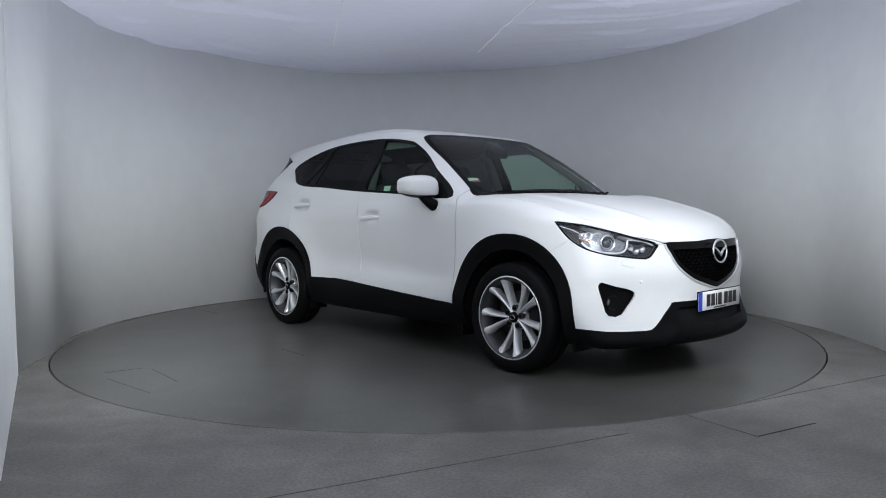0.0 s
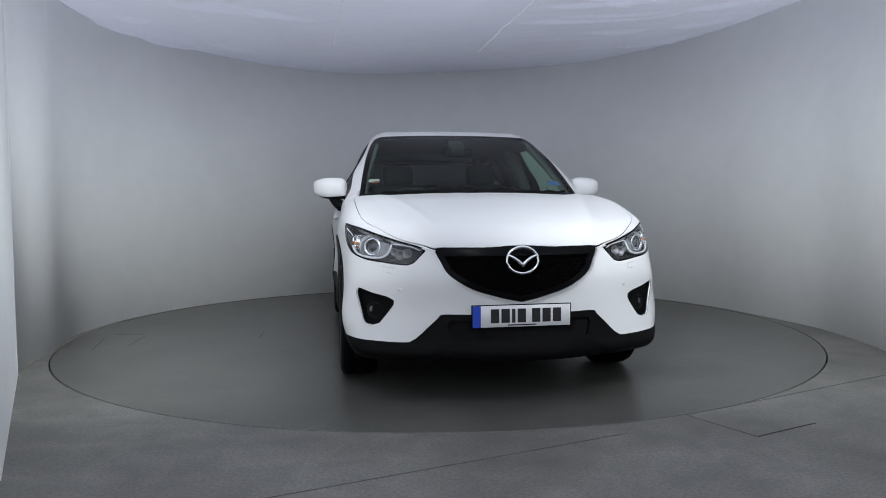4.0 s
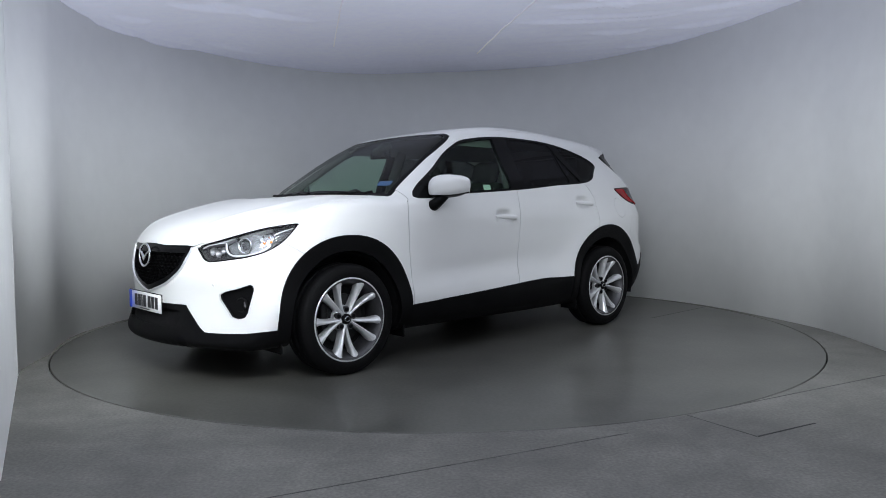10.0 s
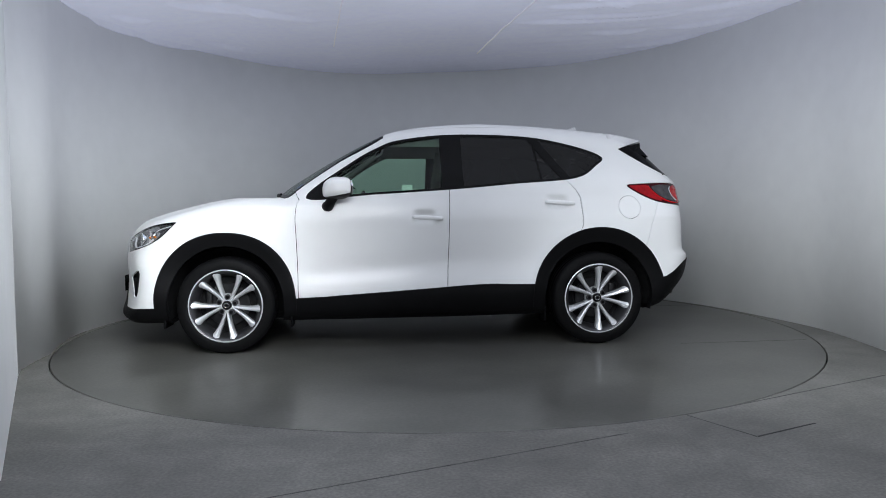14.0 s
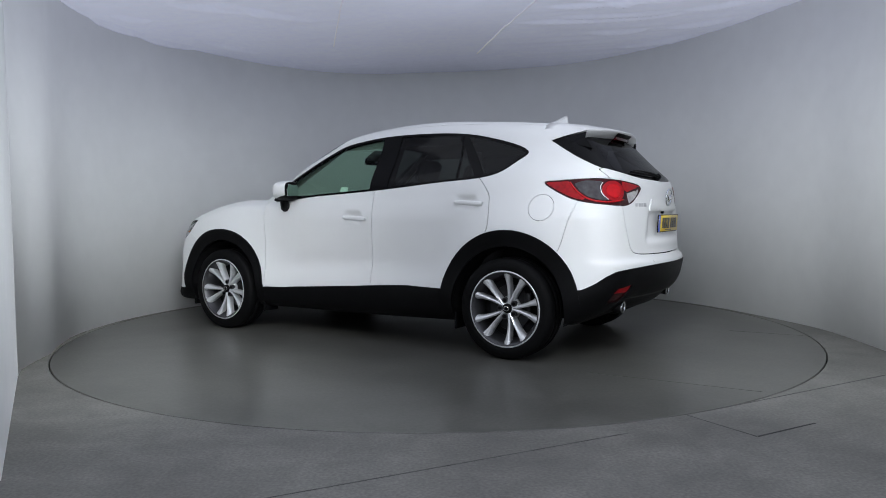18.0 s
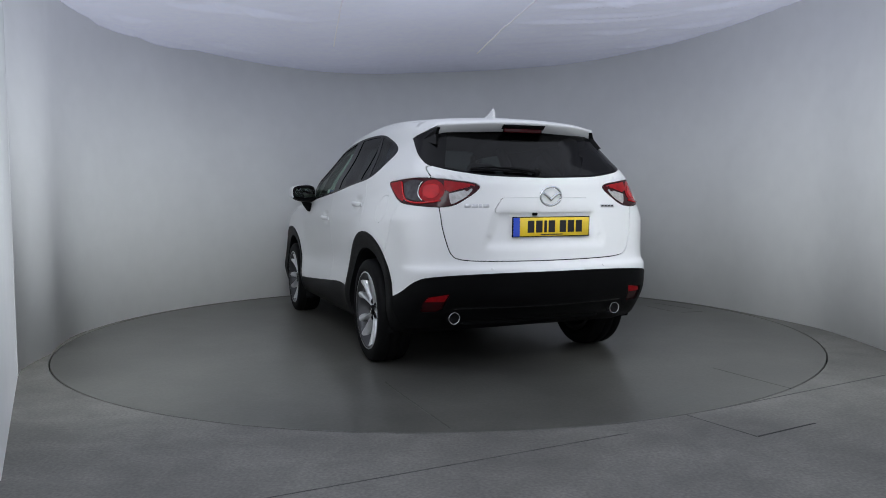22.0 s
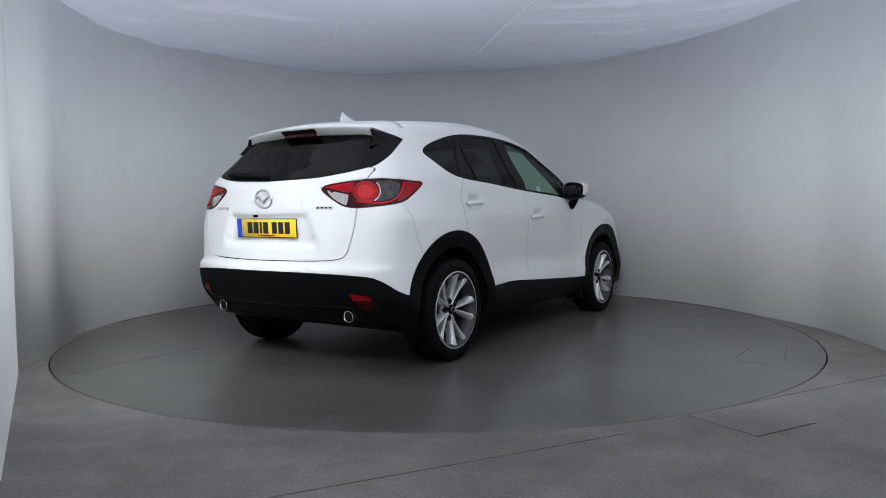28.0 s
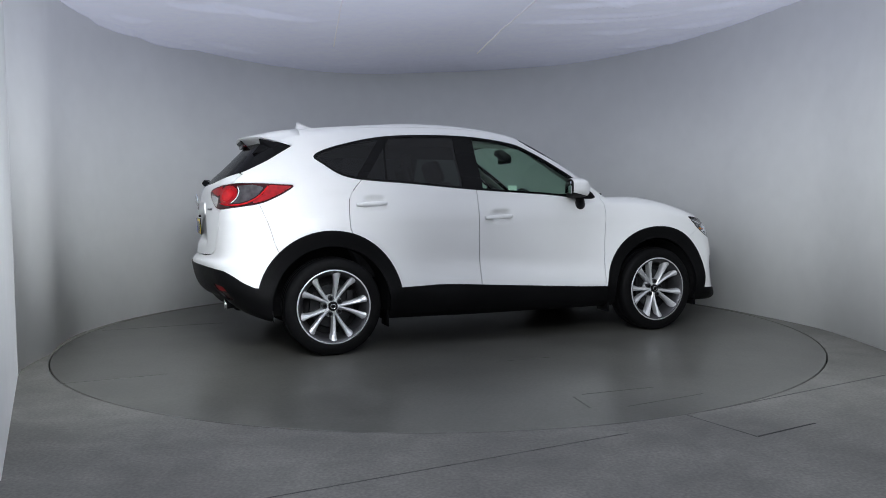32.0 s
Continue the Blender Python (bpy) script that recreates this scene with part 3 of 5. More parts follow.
black_rear = smooth_curve([(-2.6, 0.636), (-1.9, 0.636), (-1.40, 0.620), (-1.235, 0.592), (-1.054, 0.515), (-0.87, 0.488), (0.0, 0.47)])
glass_low = smooth_curve([(0.0, 1.197), (0.30, 1.206), (0.44, 1.219), (0.60, 1.249), (0.70, 1.29)])   # z by y
glass_fore = smooth_curve([(1.15, -2.1), (1.25, -1.97), (1.30, -1.875), (1.34, -1.795), (1.38, -1.725), (1.467, -1.585), (1.6, -1.38)])   # x by z
HOOD = outline([(1.09, -0.3), (1.09, 0), (1.05, 0.40), (0.975, 0.735), (1.02, 0.785), (1.15, 0.805), (1.35, 0.818), (1.6, 0.812), (1.80, 0.788), (1.93, 0.715), (2.03, 0.617), (2.10, 0.497), (2.135, 0.42), (2.185, 0.2), (2.196, 0), (2.196, -0.3)], PLAN, 4)
SCREEN = outline([(1.065, -0.3), (1.065, 0), (1.03, 0.4), (0.955, 0.72), (0.93, 0.764), (0.86, 0.757), (0.60, 0.712), (0.38, 0.667), (0.245, 0.62), (0.228, 0.55), (0.24, 0), (0.24, -0.3)], PLAN, 4)
HEAD = outline([(-1.617, 0.806), (-1.44, 0.841), (-1.262, 0.875), (-1.061, 0.911), (-0.92, 0.927), (-0.805, 0.936), (-0.812, 0.915), (-0.90, 0.835), (-1.02, 0.780), (-1.18, 0.748), (-1.31, 0.735), (-1.473, 0.721), (-1.545, 0.726), (-1.60, 0.770)], WRAP_F, 3)
FOG = outline([(-1.415, 0.533), (-1.25, 0.572), (-1.110, 0.600), (-1.115, 0.56), (-1.155, 0.47), (-1.185, 0.412), (-1.285, 0.402), (-1.33, 0.436)], WRAP_F, 4)
GRILLE = outline([(-0.25, 0.830), (0, 0.834), (0.25, 0.828), (0.41, 0.812), (0.440, 0.795), (0.415, 0.740), (0.375, 0.672), (0.265, 0.600), (0.13, 0.556), (0.02, 0.531), (-0.02, 0.531), (-0.13, 0.556), (-0.2, 0.58)], FACE, 5)
INTAKE = outline([(-0.3, 0.432), (0.30, 0.432), (0.375, 0.428), (0.385, 0.40), (0.36, 0.345), (0.30, 0.335), (-0.3, 0.335)], FACE, 4)
TAIL = outline([(-0.785, 1.180), (-0.90, 1.193), (-1.108, 1.201), (-1.296, 1.197), (-1.5, 1.182), (-1.695, 1.150), (-1.606, 1.075), (-1.466, 1.025), (-1.19, 1.036), (-1.008, 1.059), (-0.896, 1.105)], WRAP_R, 4)
GATE = outline([(-0.3, 0.700), (0, 0.700), (0.36, 0.703), (0.54, 0.713), (0.60, 0.738), (0.628, 0.80), (0.652, 0.90), (0.663, 1.0), (0.688, 1.2), (0.690, 1.262), (0.64, 1.275), (0.45, 1.30), (-0.3, 1.30)], FACE, 3)


def ahead(curve, by=0.0):
    return lambda v: v[:, 0] - curve(v[:, 2]) - by


def behind(curve, by=0.0):
    return lambda v: curve(v[:, 2]) - v[:, 0] - by


def arch(xc, zc, r, squash=0.955, square=2.0):
    """Outside a wheel arch; square above 2 fills out its front shoulder."""
    def field(v):
        a, b = np.abs(v[:, 0] - xc), np.abs(v[:, 2] - zc) * squash
        e = np.where(v[:, 2] > zc, square, 2.0)
        return (a ** e + b ** e) ** (1 / e) - r
    return field


def over(curve, wrap, by=0.0, up=1):
    return lambda v: up * (v[:, 2] - curve(wrap(v)[:, 0])) - by


def higher(z):
    return lambda v: v[:, 2] - z


def lower(z):
    return lambda v: z - v[:, 2]


def fore(x):
    return lambda v: v[:, 0] - x


def aft(x):
    return lambda v: x - v[:, 0]


ARCH_F, ARCH_R = arch(1.352, HUB_Z + 0.004, 0.491, 0.955, 2.16), arch(-1.365, 0.365, 0.508, 1.0)
EYE_F, EYE_R = arch(1.352, HUB_Z, 0.405), arch(-1.356, 0.352, 0.412, 1.0)
not_dlo = outside(DLO)
belt = lambda x: 1.07 + (0.86 - x) * 0.42   # parts door and pillar, inside the window
STRIP = outline([(-0.2, 0.990), (0.335, 0.990), (0.350, 0.996), (0.300, 1.066), (0.285, 1.074), (-0.2, 1.078)], FACE, 4, False)
WASHER = outline([(-1.435, 0.703), (-1.285, 0.716), (-1.300, 0.696), (-1.325, 0.684), (-1.405, 0.676), (-1.425, 0.685)], WRAP_F, 4, False)
REFLECTOR = outline([(-1.314, 0.501), (-1.519, 0.523), (-1.388, 0.403), (-1.228, 0.404)], WRAP_R, 4, False)


def rear_glass(v):
    """Inside the blackened rear window with its side wings."""
    a = v[:, 2] - glass_low(np.abs(v[:, 1]))
    b = (glass_fore(v[:, 2]) - v[:, 0]) * 0.8
    return np.minimum(np.minimum(a, b), np.minimum(1.56 - v[:, 2], (1.470 + (-1.590 - v[:, 0]) * 0.34 - v[:, 2]) * 0.9))


def roof_edge(v):
    return 0.566 - np.abs(v[:, 1])


# black inner shell: closes the body, shows in the gaps
shell("inner_shell", [EYE_F, EYE_R, lower(1.095), outside(grow(GRILLE, -0.01)), outside(grow(FOG, -0.004)), outside(grow(HEAD, -0.006))], M_GAP, car, lift=-0.014, depth=0)
shell("headlining", [higher(1.50), outside(grow(SCREEN, 0.01)), lambda v: -rear_glass(v)], M_TRIM, car, lift=-0.035, depth=0)

HEADLIGHT, TAILLIGHT = {}, {}
brow = smooth_curve([(-1.65, 0.79), (-1.557, 0.812), (-1.386, 0.834), (-1.30, 0.862), (-1.08, 0.897), (-0.97, 0.918), (-0.8, 0.945)])
FUEL = lambda v: 0.084 - np.hypot(v[:, 0] + 1.60, v[:, 2] - 1.018)
for sd in (1, -1):
    shell("front_door", [not_dlo, behind(gap_front, G), ahead(gap_mid, G), above(sill_top, by=G), lambda v: np.minimum(1.27, belt(v[:, 0])) - v[:, 2], outside(grow(SCREEN, 0.03)), lambda v: np.abs(v[:, 1]) - 0.70], M_PAINT, car, both=False, side=sd)
    shell("rear_door", [not_dlo, behind(gap_mid, G), ahead(gap_rear, G), above(sill_top, by=G), ARCH_R, lower(1.27), lambda v: np.abs(v[:, 1]) - 0.70], M_PAINT, car, both=False, side=sd)
    shell("front_wing", [not_dlo, ahead(gap_front, G), ARCH_F, outside(HOOD, 0.004), outside(HEAD, 0.002), behind(front_seam, 0.0016), higher(0.385), outside(grow(SCREEN, 0.012))], M_PAINT, car, both=False, side=sd)
    quarter = [not_dlo, behind(gap_rear, G), ARCH_R, outside(TAIL, 0.002), lambda v: np.maximum(v[:, 0] - rear_seam(v[:, 2]) - 0.0016, v[:, 2] - 1.13), lambda v: -rear_glass(v) - 0.002, lower(1.44), higher(0.45), lambda v: np.maximum(-GATE(v) - G, v[:, 0] + 1.5)]
    if sd > 0:
        shell("rear_quarter_panel", quarter + [lambda v: -FUEL(v) - 0.0032], M_PAINT, car, both=False, side=sd)
        shell("fuel_flap", [FUEL], M_PAINT, car, both=False, side=sd)
    else:
        shell("rear_quarter_panel", quarter, M_PAINT, car, both=False, side=sd)
    # roof rail and pillars
    shell("roof_side", [not_dlo, behind(gap_front, G), outside(grow(SCREEN, 0.003)), lambda v: -rear_glass(v) - 0.002, lambda v: -roof_edge(v) - 0.003, fore(-1.72), lambda v: np.maximum(v[:, 2] - 1.44, (v[:, 0] + 0.9)), lambda v: np.maximum(v[:, 2] - 1.30, v[:, 0] - 0.3), lambda v: np.maximum(v[:, 2] - belt(v[:, 0]), 0.3 - v[:, 0])], M_PAINT, car, both=False, side=sd, depth=0.03)
    shell("sill_cladding", [above(sill_top, up=-1), fore(-1.02), aft(1.02), EYE_F, EYE_R], M_CLAD, car, lift=0.004, depth=0.02, both=False, side=sd)
    for xc, eye, outer in ((1.352, EYE_F, ARCH_F), (-1.365, EYE_R, ARCH_R)):
        shell("wheel_arch_cladding", [eye, outside(outer), higher(0.29), lambda v, c=xc: 0.56 - np.abs(v[:, 0] - c)], M_CLAD, car, lift=0.007, depth=0.05, both=False, side=sd)

    # side windows
    pillar = lambda v: -1.10 + (v[:, 2] - 1.22) * 0.73
    win = grow(DLO, -0.017)
    shell("front_door_window", [win, aft(0.60), fore(-0.195)], M_GLASS, car, lift=-0.005, depth=0.004, both=False, side=sd, label="clear green-tinted front door glass")
    shell("rear_door_window", [win, aft(-0.355), lambda v: v[:, 0] + 0.915 - (v[:, 2] - 1.4) * 0.12], M_PRIVACY, car, lift=-0.005, depth=0.004, both=False, side=sd, label="dark privacy glass")
    shell("fixed_door_window", [win, lambda v: -0.925 + (v[:, 2] - 1.4) * 0.12 - v[:, 0], lambda v: v[:, 0] - pillar(v)], M_PRIVACY, car, lift=-0.005, depth=0.004, both=False, side=sd, label="dark privacy glass")
    shell("quarter_window", [win, lambda v: pillar(v) - 0.075 - v[:, 0]], M_PRIVACY, car, lift=-0.003, depth=0.004, both=False, side=sd, label="dark privacy glass")
    frame_bits = [
        ("window_frame", [DLO, lambda v: -win(v)]),
        ("mirror_sail", [win, fore(0.60)]),
        ("door_pillar", [win, aft(-0.195), fore(-0.355)]),
        ("divider_bar", [win, lambda v: 0.006 - (v[:, 0] + 0.92 - (v[:, 2] - 1.4) * 0.12), lambda v: 0.006 + (v[:, 0] + 0.92 - (v[:, 2] - 1.4) * 0.12)]),
        ("rear_pillar", [win, lambda v: pillar(v) - v[:, 0], lambda v: v[:, 0] - pillar(v) + 0.075]),
    ]
    for nm, fl in frame_bits:
        shell(nm, fl, M_GLOSSBLACK, car, lift=-0.001, depth=0.025, both=False, side=sd)

    # front lamps
    HEADLIGHT[sd] = shell("headlight", [grow(HEAD, -0.004)], M_LENS, car, lift=-0.001, depth=0.0, both=False, side=sd, label="clear headlamp lens over a dark bezel with a chrome projector")
    shell("headlight_housing", [grow(HEAD, 0.001)], M_LAMPDARK, HEADLIGHT[sd], lift=-0.055, depth=-0.055, both=False, side=sd)
    shell("headlight_seal", [grow(HEAD, 0.0005), outside(grow(HEAD, -0.0065))], M_GLOSSBLACK, HEADLIGHT[sd], lift=-0.0015, depth=0.012, both=False, side=sd)
    shell("lamp_brow", [grow(HEAD, -0.006), lambda v: v[:, 2] - brow(WRAP_F(v)[:, 0])], M_BROW, HEADLIGHT[sd], lift=-0.012, depth=0.03, both=False, side=sd)
    shell("lamp_reflector", [grow(HEAD, -0.008), outline([(-1.352, 0.835), (-1.352, 0.795), (-1.325, 0.768), (-1.25, 0.757), (-1.104, 0.770), (-1.03, 0.792), (-0.985, 0.825), (-0.97, 0.87), (-1.05, 0.893), (-1.16, 0.880)], WRAP_F, 3)], M_PLATE, HEADLIGHT[sd], lift=-0.034, depth=0.01, both=False, side=sd)
    # rear lamps
    tail = shell("tail_light", [grow(TAIL, -0.002)], M_REDDARK, car, lift=0.002, depth=0.02, both=False, side=sd, label="dark red tail lamp with a smoked window and clear reversing section")
    TAILLIGHT[sd] = tail
    shell("side_lens", [grow(TAIL, -0.011), outline([(-0.80, 1.176), (-0.88, 1.192), (-0.972, 1.192), (-1.005, 1.12), (-1.07, 1.066), (-1.01, 1.060), (-0.90, 1.105)], WRAP_R, 4, False)], M_REDMID, tail, lift=0.0045, depth=0.004, both=False, side=sd)
    shell("smoked_window", [grow(TAIL, -0.012), outline([(-1.010, 1.170), (-1.10, 1.188), (-1.236, 1.180), (-1.209, 1.150), (-1.209, 1.112), (-1.262, 1.062), (-1.19, 1.060), (-1.10, 1.080), (-1.045, 1.115)], WRAP_R, 4, False)], M_SMOKE, tail, lift=0.0045, depth=0.004, both=False, side=sd, label="smoked grey lamp window")
    disc = lambda v: np.hypot((WRAP_R(v)[:, 0] + 1.33) * 0.60, v[:, 2] - 1.118)
    shell("stop_lens", [grow(TAIL, -0.010), lambda v: 0.066 - disc(v), lambda v: disc(v) - 0.046], M_REDMID, tail, lift=0.0045, depth=0.004, both=False, side=sd)
    shell("stop_lens", [grow(TAIL, -0.010), lambda v: 0.045 - disc(v)], M_RED, tail, lift=0.006, depth=0.006, both=False, side=sd, label="bright red round stop lens")
    shell("inner_lens", [grow(TAIL, -0.011), outline([(-1.425, 1.188), (-1.50, 1.182), (-1.68, 1.150), (-1.56, 1.130), (-1.46, 1.108), (-1.432, 1.13)], WRAP_R, 4, False)], M_REDMID, tail, lift=0.0045, depth=0.004, both=False, side=sd)
    shell("reversing_lens", [grow(TAIL, -0.010), outline([(-1.474, 1.102), (-1.655, 1.134), (-1.60, 1.080), (-1.50, 1.038), (-1.480, 1.045)], WRAP_R, 4, False)], M_REVERSE, tail, lift=0.0045, depth=0.004, both=False, side=sd, label="clear ribbed reversing lens")
    refl = shell("rear_reflector", [grow(REFLECTOR, -0.001)], M_REDDARK, car, lift=-0.004, depth=0.010, both=False, side=sd, label="red reflector in the black bumper")
    # brighter red piece paints the glow along the reflector's top
    shell("reflector_top_glow", [grow(REFLECTOR, -0.008), higher(0.468)], M_REDMID, refl, lift=-0.002, depth=0.004, both=False, side=sd)
    # fog lamp pocket
    shell("fog_lamp_pocket", [grow(FOG, 0.001)], M_CLAD, car, lift=-0.030, depth=-0.032, both=False, side=sd)
    shell("washer_cover", [WASHER], M_PAINT, car, lift=0.002, depth=0.004, both=False, side=sd)

shell("bonnet", [HOOD, higher(0.74)], M_PAINT, car, depth=0.02)
shell("roof", [roof_edge, aft(0.236), fore(-1.56), higher(1.3), outside(grow(SCREEN, 0.003)), lambda v: -rear_glass(v)], M_PAINT, car, depth=0.02)
shell("windscreen", [grow(SCREEN, -0.030), higher(1.08)], M_SCREEN, car, lift=-0.002, depth=0.004, label="laminated windscreen with dark printed edge")
shell("windscreen_edge", [SCREEN, lambda v: -SCREEN(v) + 0.030, higher(1.06)], M_GLOSSBLACK, car, lift=-0.001, depth=0.02)
shell("front_bumper", [ahead(front_seam, 0.0016), outside(HOOD, G), outside(HEAD, 0.002), outside(grow(GRILLE, 0.0135)), outside(FOG), outside(WASHER, 0.0012), over(black_front, WRAP_F), ARCH_F, lambda v: 0.834 - v[:, 2] + np.abs(v[:, 1]) * 0.4], M_PAINT, car, depth=0.008)
shell("lower_front_cladding", [fore(1.60), over(black_front, WRAP_F, up=-1), EYE_F, outside(INTAKE)], M_CLAD, car, lift=0.006, depth=0.03)
shell("grille_chrome_edge", [grow(GRILLE, 0.013), outside(GRILLE, 0.001), lambda v: 0.800 - v[:, 2], fore(1.9)], M_ALLOY, car, lift=0.006, depth=0.02, label="slim chrome strip under the grille")
for sd in (1, -1):
    shell("grille_chrome_wing", [outside(GRILLE, -0.002), lambda v: 0.802 + (np.abs(v[:, 1]) - 0.46) * 0.15 - v[:, 2], lambda v: v[:, 2] - 0.796 - (np.abs(v[:, 1]) - 0.46) * 0.15, lambda v: np.abs(v[:, 1]) - 0.43, lambda v: 0.505 - np.abs(v[:, 1]), fore(1.9)], M_ALLOY, car, lift=0.005, depth=0.012, both=False, side=sd)
shell("grille_frame", [GRILLE, lambda v: np.maximum(-grow(GRILLE, -0.03)(v), v[:, 2] - 0.768), fore(1.9)], M_GLOSSBLACK, car, lift=-0.004, depth=0.03)
shell("grille_backing", [GRILLE, fore(1.9)], M_GAP, car, lift=-0.045, depth=0.0)
shell("intake_backing", [grow(INTAKE, 0.01), fore(1.9)], M_GAP, car, lift=-0.035, depth=0.0)
shell("tailgate", [grow(GATE, -0.0035), outside(TAIL, 0.002), lambda v: -rear_glass(v) - 0.002, aft(-1.5), outside(STRIP, 0.0028)], M_PAINT, car, depth=0.02)
shell("rear_window", [rear_glass, aft(-1.56), lambda v: 0.56 - np.abs(v[:, 1]) + (1.35 - v[:, 2]) * 0.45, lambda v: 1.50 - v[:, 2], lambda v: rear_glass(v) - 0.012], M_PRIVACY, car, lift=-0.002, depth=0.004, label="dark privacy glass of the tailgate")
shell("rear_window_edge", [rear_glass, aft(-1.56), lambda v: np.maximum(np.maximum(np.abs(v[:, 1]) - 0.56 - (1.35 - v[:, 2]) * 0.45, v[:, 2] - 1.50), 0.012 - rear_glass(v))], M_GLOSSBLACK, car, lift=-0.001, depth=0.015)
shell("rear_bumper", [behind(rear_seam, 0.0016), outside(GATE, G), outside(TAIL, 0.002), over(black_rear, WRAP_R), lower(1.13), ARCH_R, lambda v: -rear_glass(v)], M_PAINT, car, depth=0.03)
shell("lower_rear_cladding", [aft(-1.62), over(black_rear, WRAP_R, up=-1), EYE_R, outside(REFLECTOR)], M_CLAD, car, lift=0.006, depth=0.03)

# ---------------------------------------------------------------- wheels


def wheel_meshes():
    """One wheel about the origin, its axle along y and its outer face towards +y."""
    made = {}
    tyre = [(0.250, 0.105), (0.268, 0.112), (0.290, 0.113), (0.318, 0.108), (0.333, 0.098), (0.3405, 0.083), (0.343, 0.060),
            (0.343, 0.036), (0.337, 0.034), (0.337, 0.028), (0.343, 0.026), (0.343, -0.026), (0.337, -0.028), (0.337, -0.034), (0.343, -0.036),
            (0.343, -0.060), (0.3405, -0.083), (0.333, -0.098), (0.318, -0.108), (0.290, -0.113), (0.262, -0.112), (0.250, -0.105)]
    v, f = lathe(tyre, 96, "y", True)
    made["tyre"] = mesh_of("tyre", v, f, M_RUBBER, True)
    barrel = [(0.259, 0.109), (0.261, 0.102), (0.250, 0.094), (0.238, 0.084), (0.229, 0.070), (0.212, 0.02), (0.212, -0.10), (0.24, -0.105), (0.243, -0.112),
              (0.205, -0.10), (0.205, 0.02), (0.222, 0.068), (0.230, 0.088), (0.240, 0.103), (0.250, 0.110)]
    v, f = lathe(barrel, 96, "y", True)
    made["wheel"] = mesh_of("wheel", v, f, M_ALLOY, True)
    made["wheel"].materials.append(M_ALLOY_SHADE)
    # inner barrel coloured dark for the shade between the spokes
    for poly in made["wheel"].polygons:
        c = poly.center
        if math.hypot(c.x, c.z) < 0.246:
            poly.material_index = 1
    # one spoke: a slim crested blade that leaves the hub beside its twin and flares into the rim
    verts, faces, n = [], [], 14
    lean_of = smooth_curve([(0.0, 12.0), (0.06, 11.0), (0.12, 12.2), (0.18, 14.2), (0.23, 16.0), (0.27, 16.6)])
    half_of = smooth_curve([(0.0, 0.0110), (0.06, 0.0118), (0.11, 0.0136), (0.16, 0.0162), (0.20, 0.0210), (0.235, 0.0300), (0.27, 0.0430)])
    for i in range(n + 1):
        s = i / n
        r = 0.034 + 0.223 * s
        a = radians(float(lean_of(r)))
        wide = float(half_of(r))
        y = 0.058 + 0.044 * s ** 1.5
        c = Vector((math.sin(a), 0, math.cos(a)))
        t = Vector((math.cos(a), 0, -math.sin(a)))
        base = c * r
        for q, dy in ((-1.0, -0.008), (-0.82, 0.001), (-0.30, 0.006), (0.42, 0.0005), (0.84, -0.012), (1.0, -0.026), (0.9, -0.052), (-0.9, -0.052)):
            verts.append(base + t * wide * q + Vector((0, y + dy, 0)))
    for i in range(n):
        for k in range(8):
            faces.append((8 * i + k, 8 * i + (k + 1) % 8, 8 * i + 8 + (k + 1) % 8, 8 * i + 8 + k))
    faces += [tuple(range(8))[::-1], tuple(8 * n + k for k in range(8))]
    made["spoke"] = mesh_of("spoke", verts, faces, M_ALLOY, False)
    v2 = [(-p[0], p[1], p[2]) for p in verts]
    made["spoke_mirrored"] = mesh_of("spoke", v2, [q[::-1] for q in faces], M_ALLOY, False)
    v, f = lathe([(0.0, 0.058), (0.034, 0.058), (0.060, 0.052), (0.074, 0.042), (0.080, 0.03), (0.084, 0.0), (0.0, 0.0)], 40)
    made["hub"] = mesh_of("hub", v, f, M_ALLOY, True)
    v, f = lathe([(0.0, 0.076), (0.024, 0.076), (0.030, 0.074), (0.033, 0.068), (0.034, 0.050)], 32)
    made["centre_cap"] = mesh_of("centre_cap", v, f, M_GLOSSBLACK, True)
    v, f = lathe([(0.016, 0.0770), (0.0185, 0.0785), (0.021, 0.0770), (0.0185, 0.075)], 28, "y", True)
    v = [(p[0], p[1], p[2] * 0.82) for p in v]
    made["cap_emblem"] = mesh_of("cap_emblem", v, f, M_CHROME, True)
    v, f = lathe([(0.0, 0.070), (0.008, 0.070), (0.0110, 0.067), (0.0120, 0.045)], 12)
    made["wheel_nut"] = mesh_of("wheel_nut", v, f, M_GLOSSBLACK, False)
    # nut recesses take the shaded alloy colour too
    v, f = lathe([(0.0, 0.0600), (0.0165, 0.0600), (0.0170, 0.064), (0.0195, 0.064), (0.0200, 0.03)], 20)
    made["nut_pocket"] = mesh_of("nut_pocket", v, f, M_ALLOY_SHADE, False)
    v, f = lathe([(0.05, 0.012), (0.152, 0.012), (0.154, 0.008), (0.154, -0.012), (0.05, -0.012)], 64)
    made["brake_disc"] = mesh_of("brake_disc", v, f, M_DARKMETAL, False)
    v, f = lathe([(0.0, -0.02), (0.208, -0.02)], 48)
    made["back_plate"] = mesh_of("back_plate", v, f, M_GAP, False)
    return made


WHEEL = wheel_meshes()


def under(name, mesh, parent, m=None, label=""):
    ob = new(name, mesh)
    ob.parent = parent
    if m is not None:
        ob.matrix_local = m
    if label:
        tagged(ob, label)
    return ob


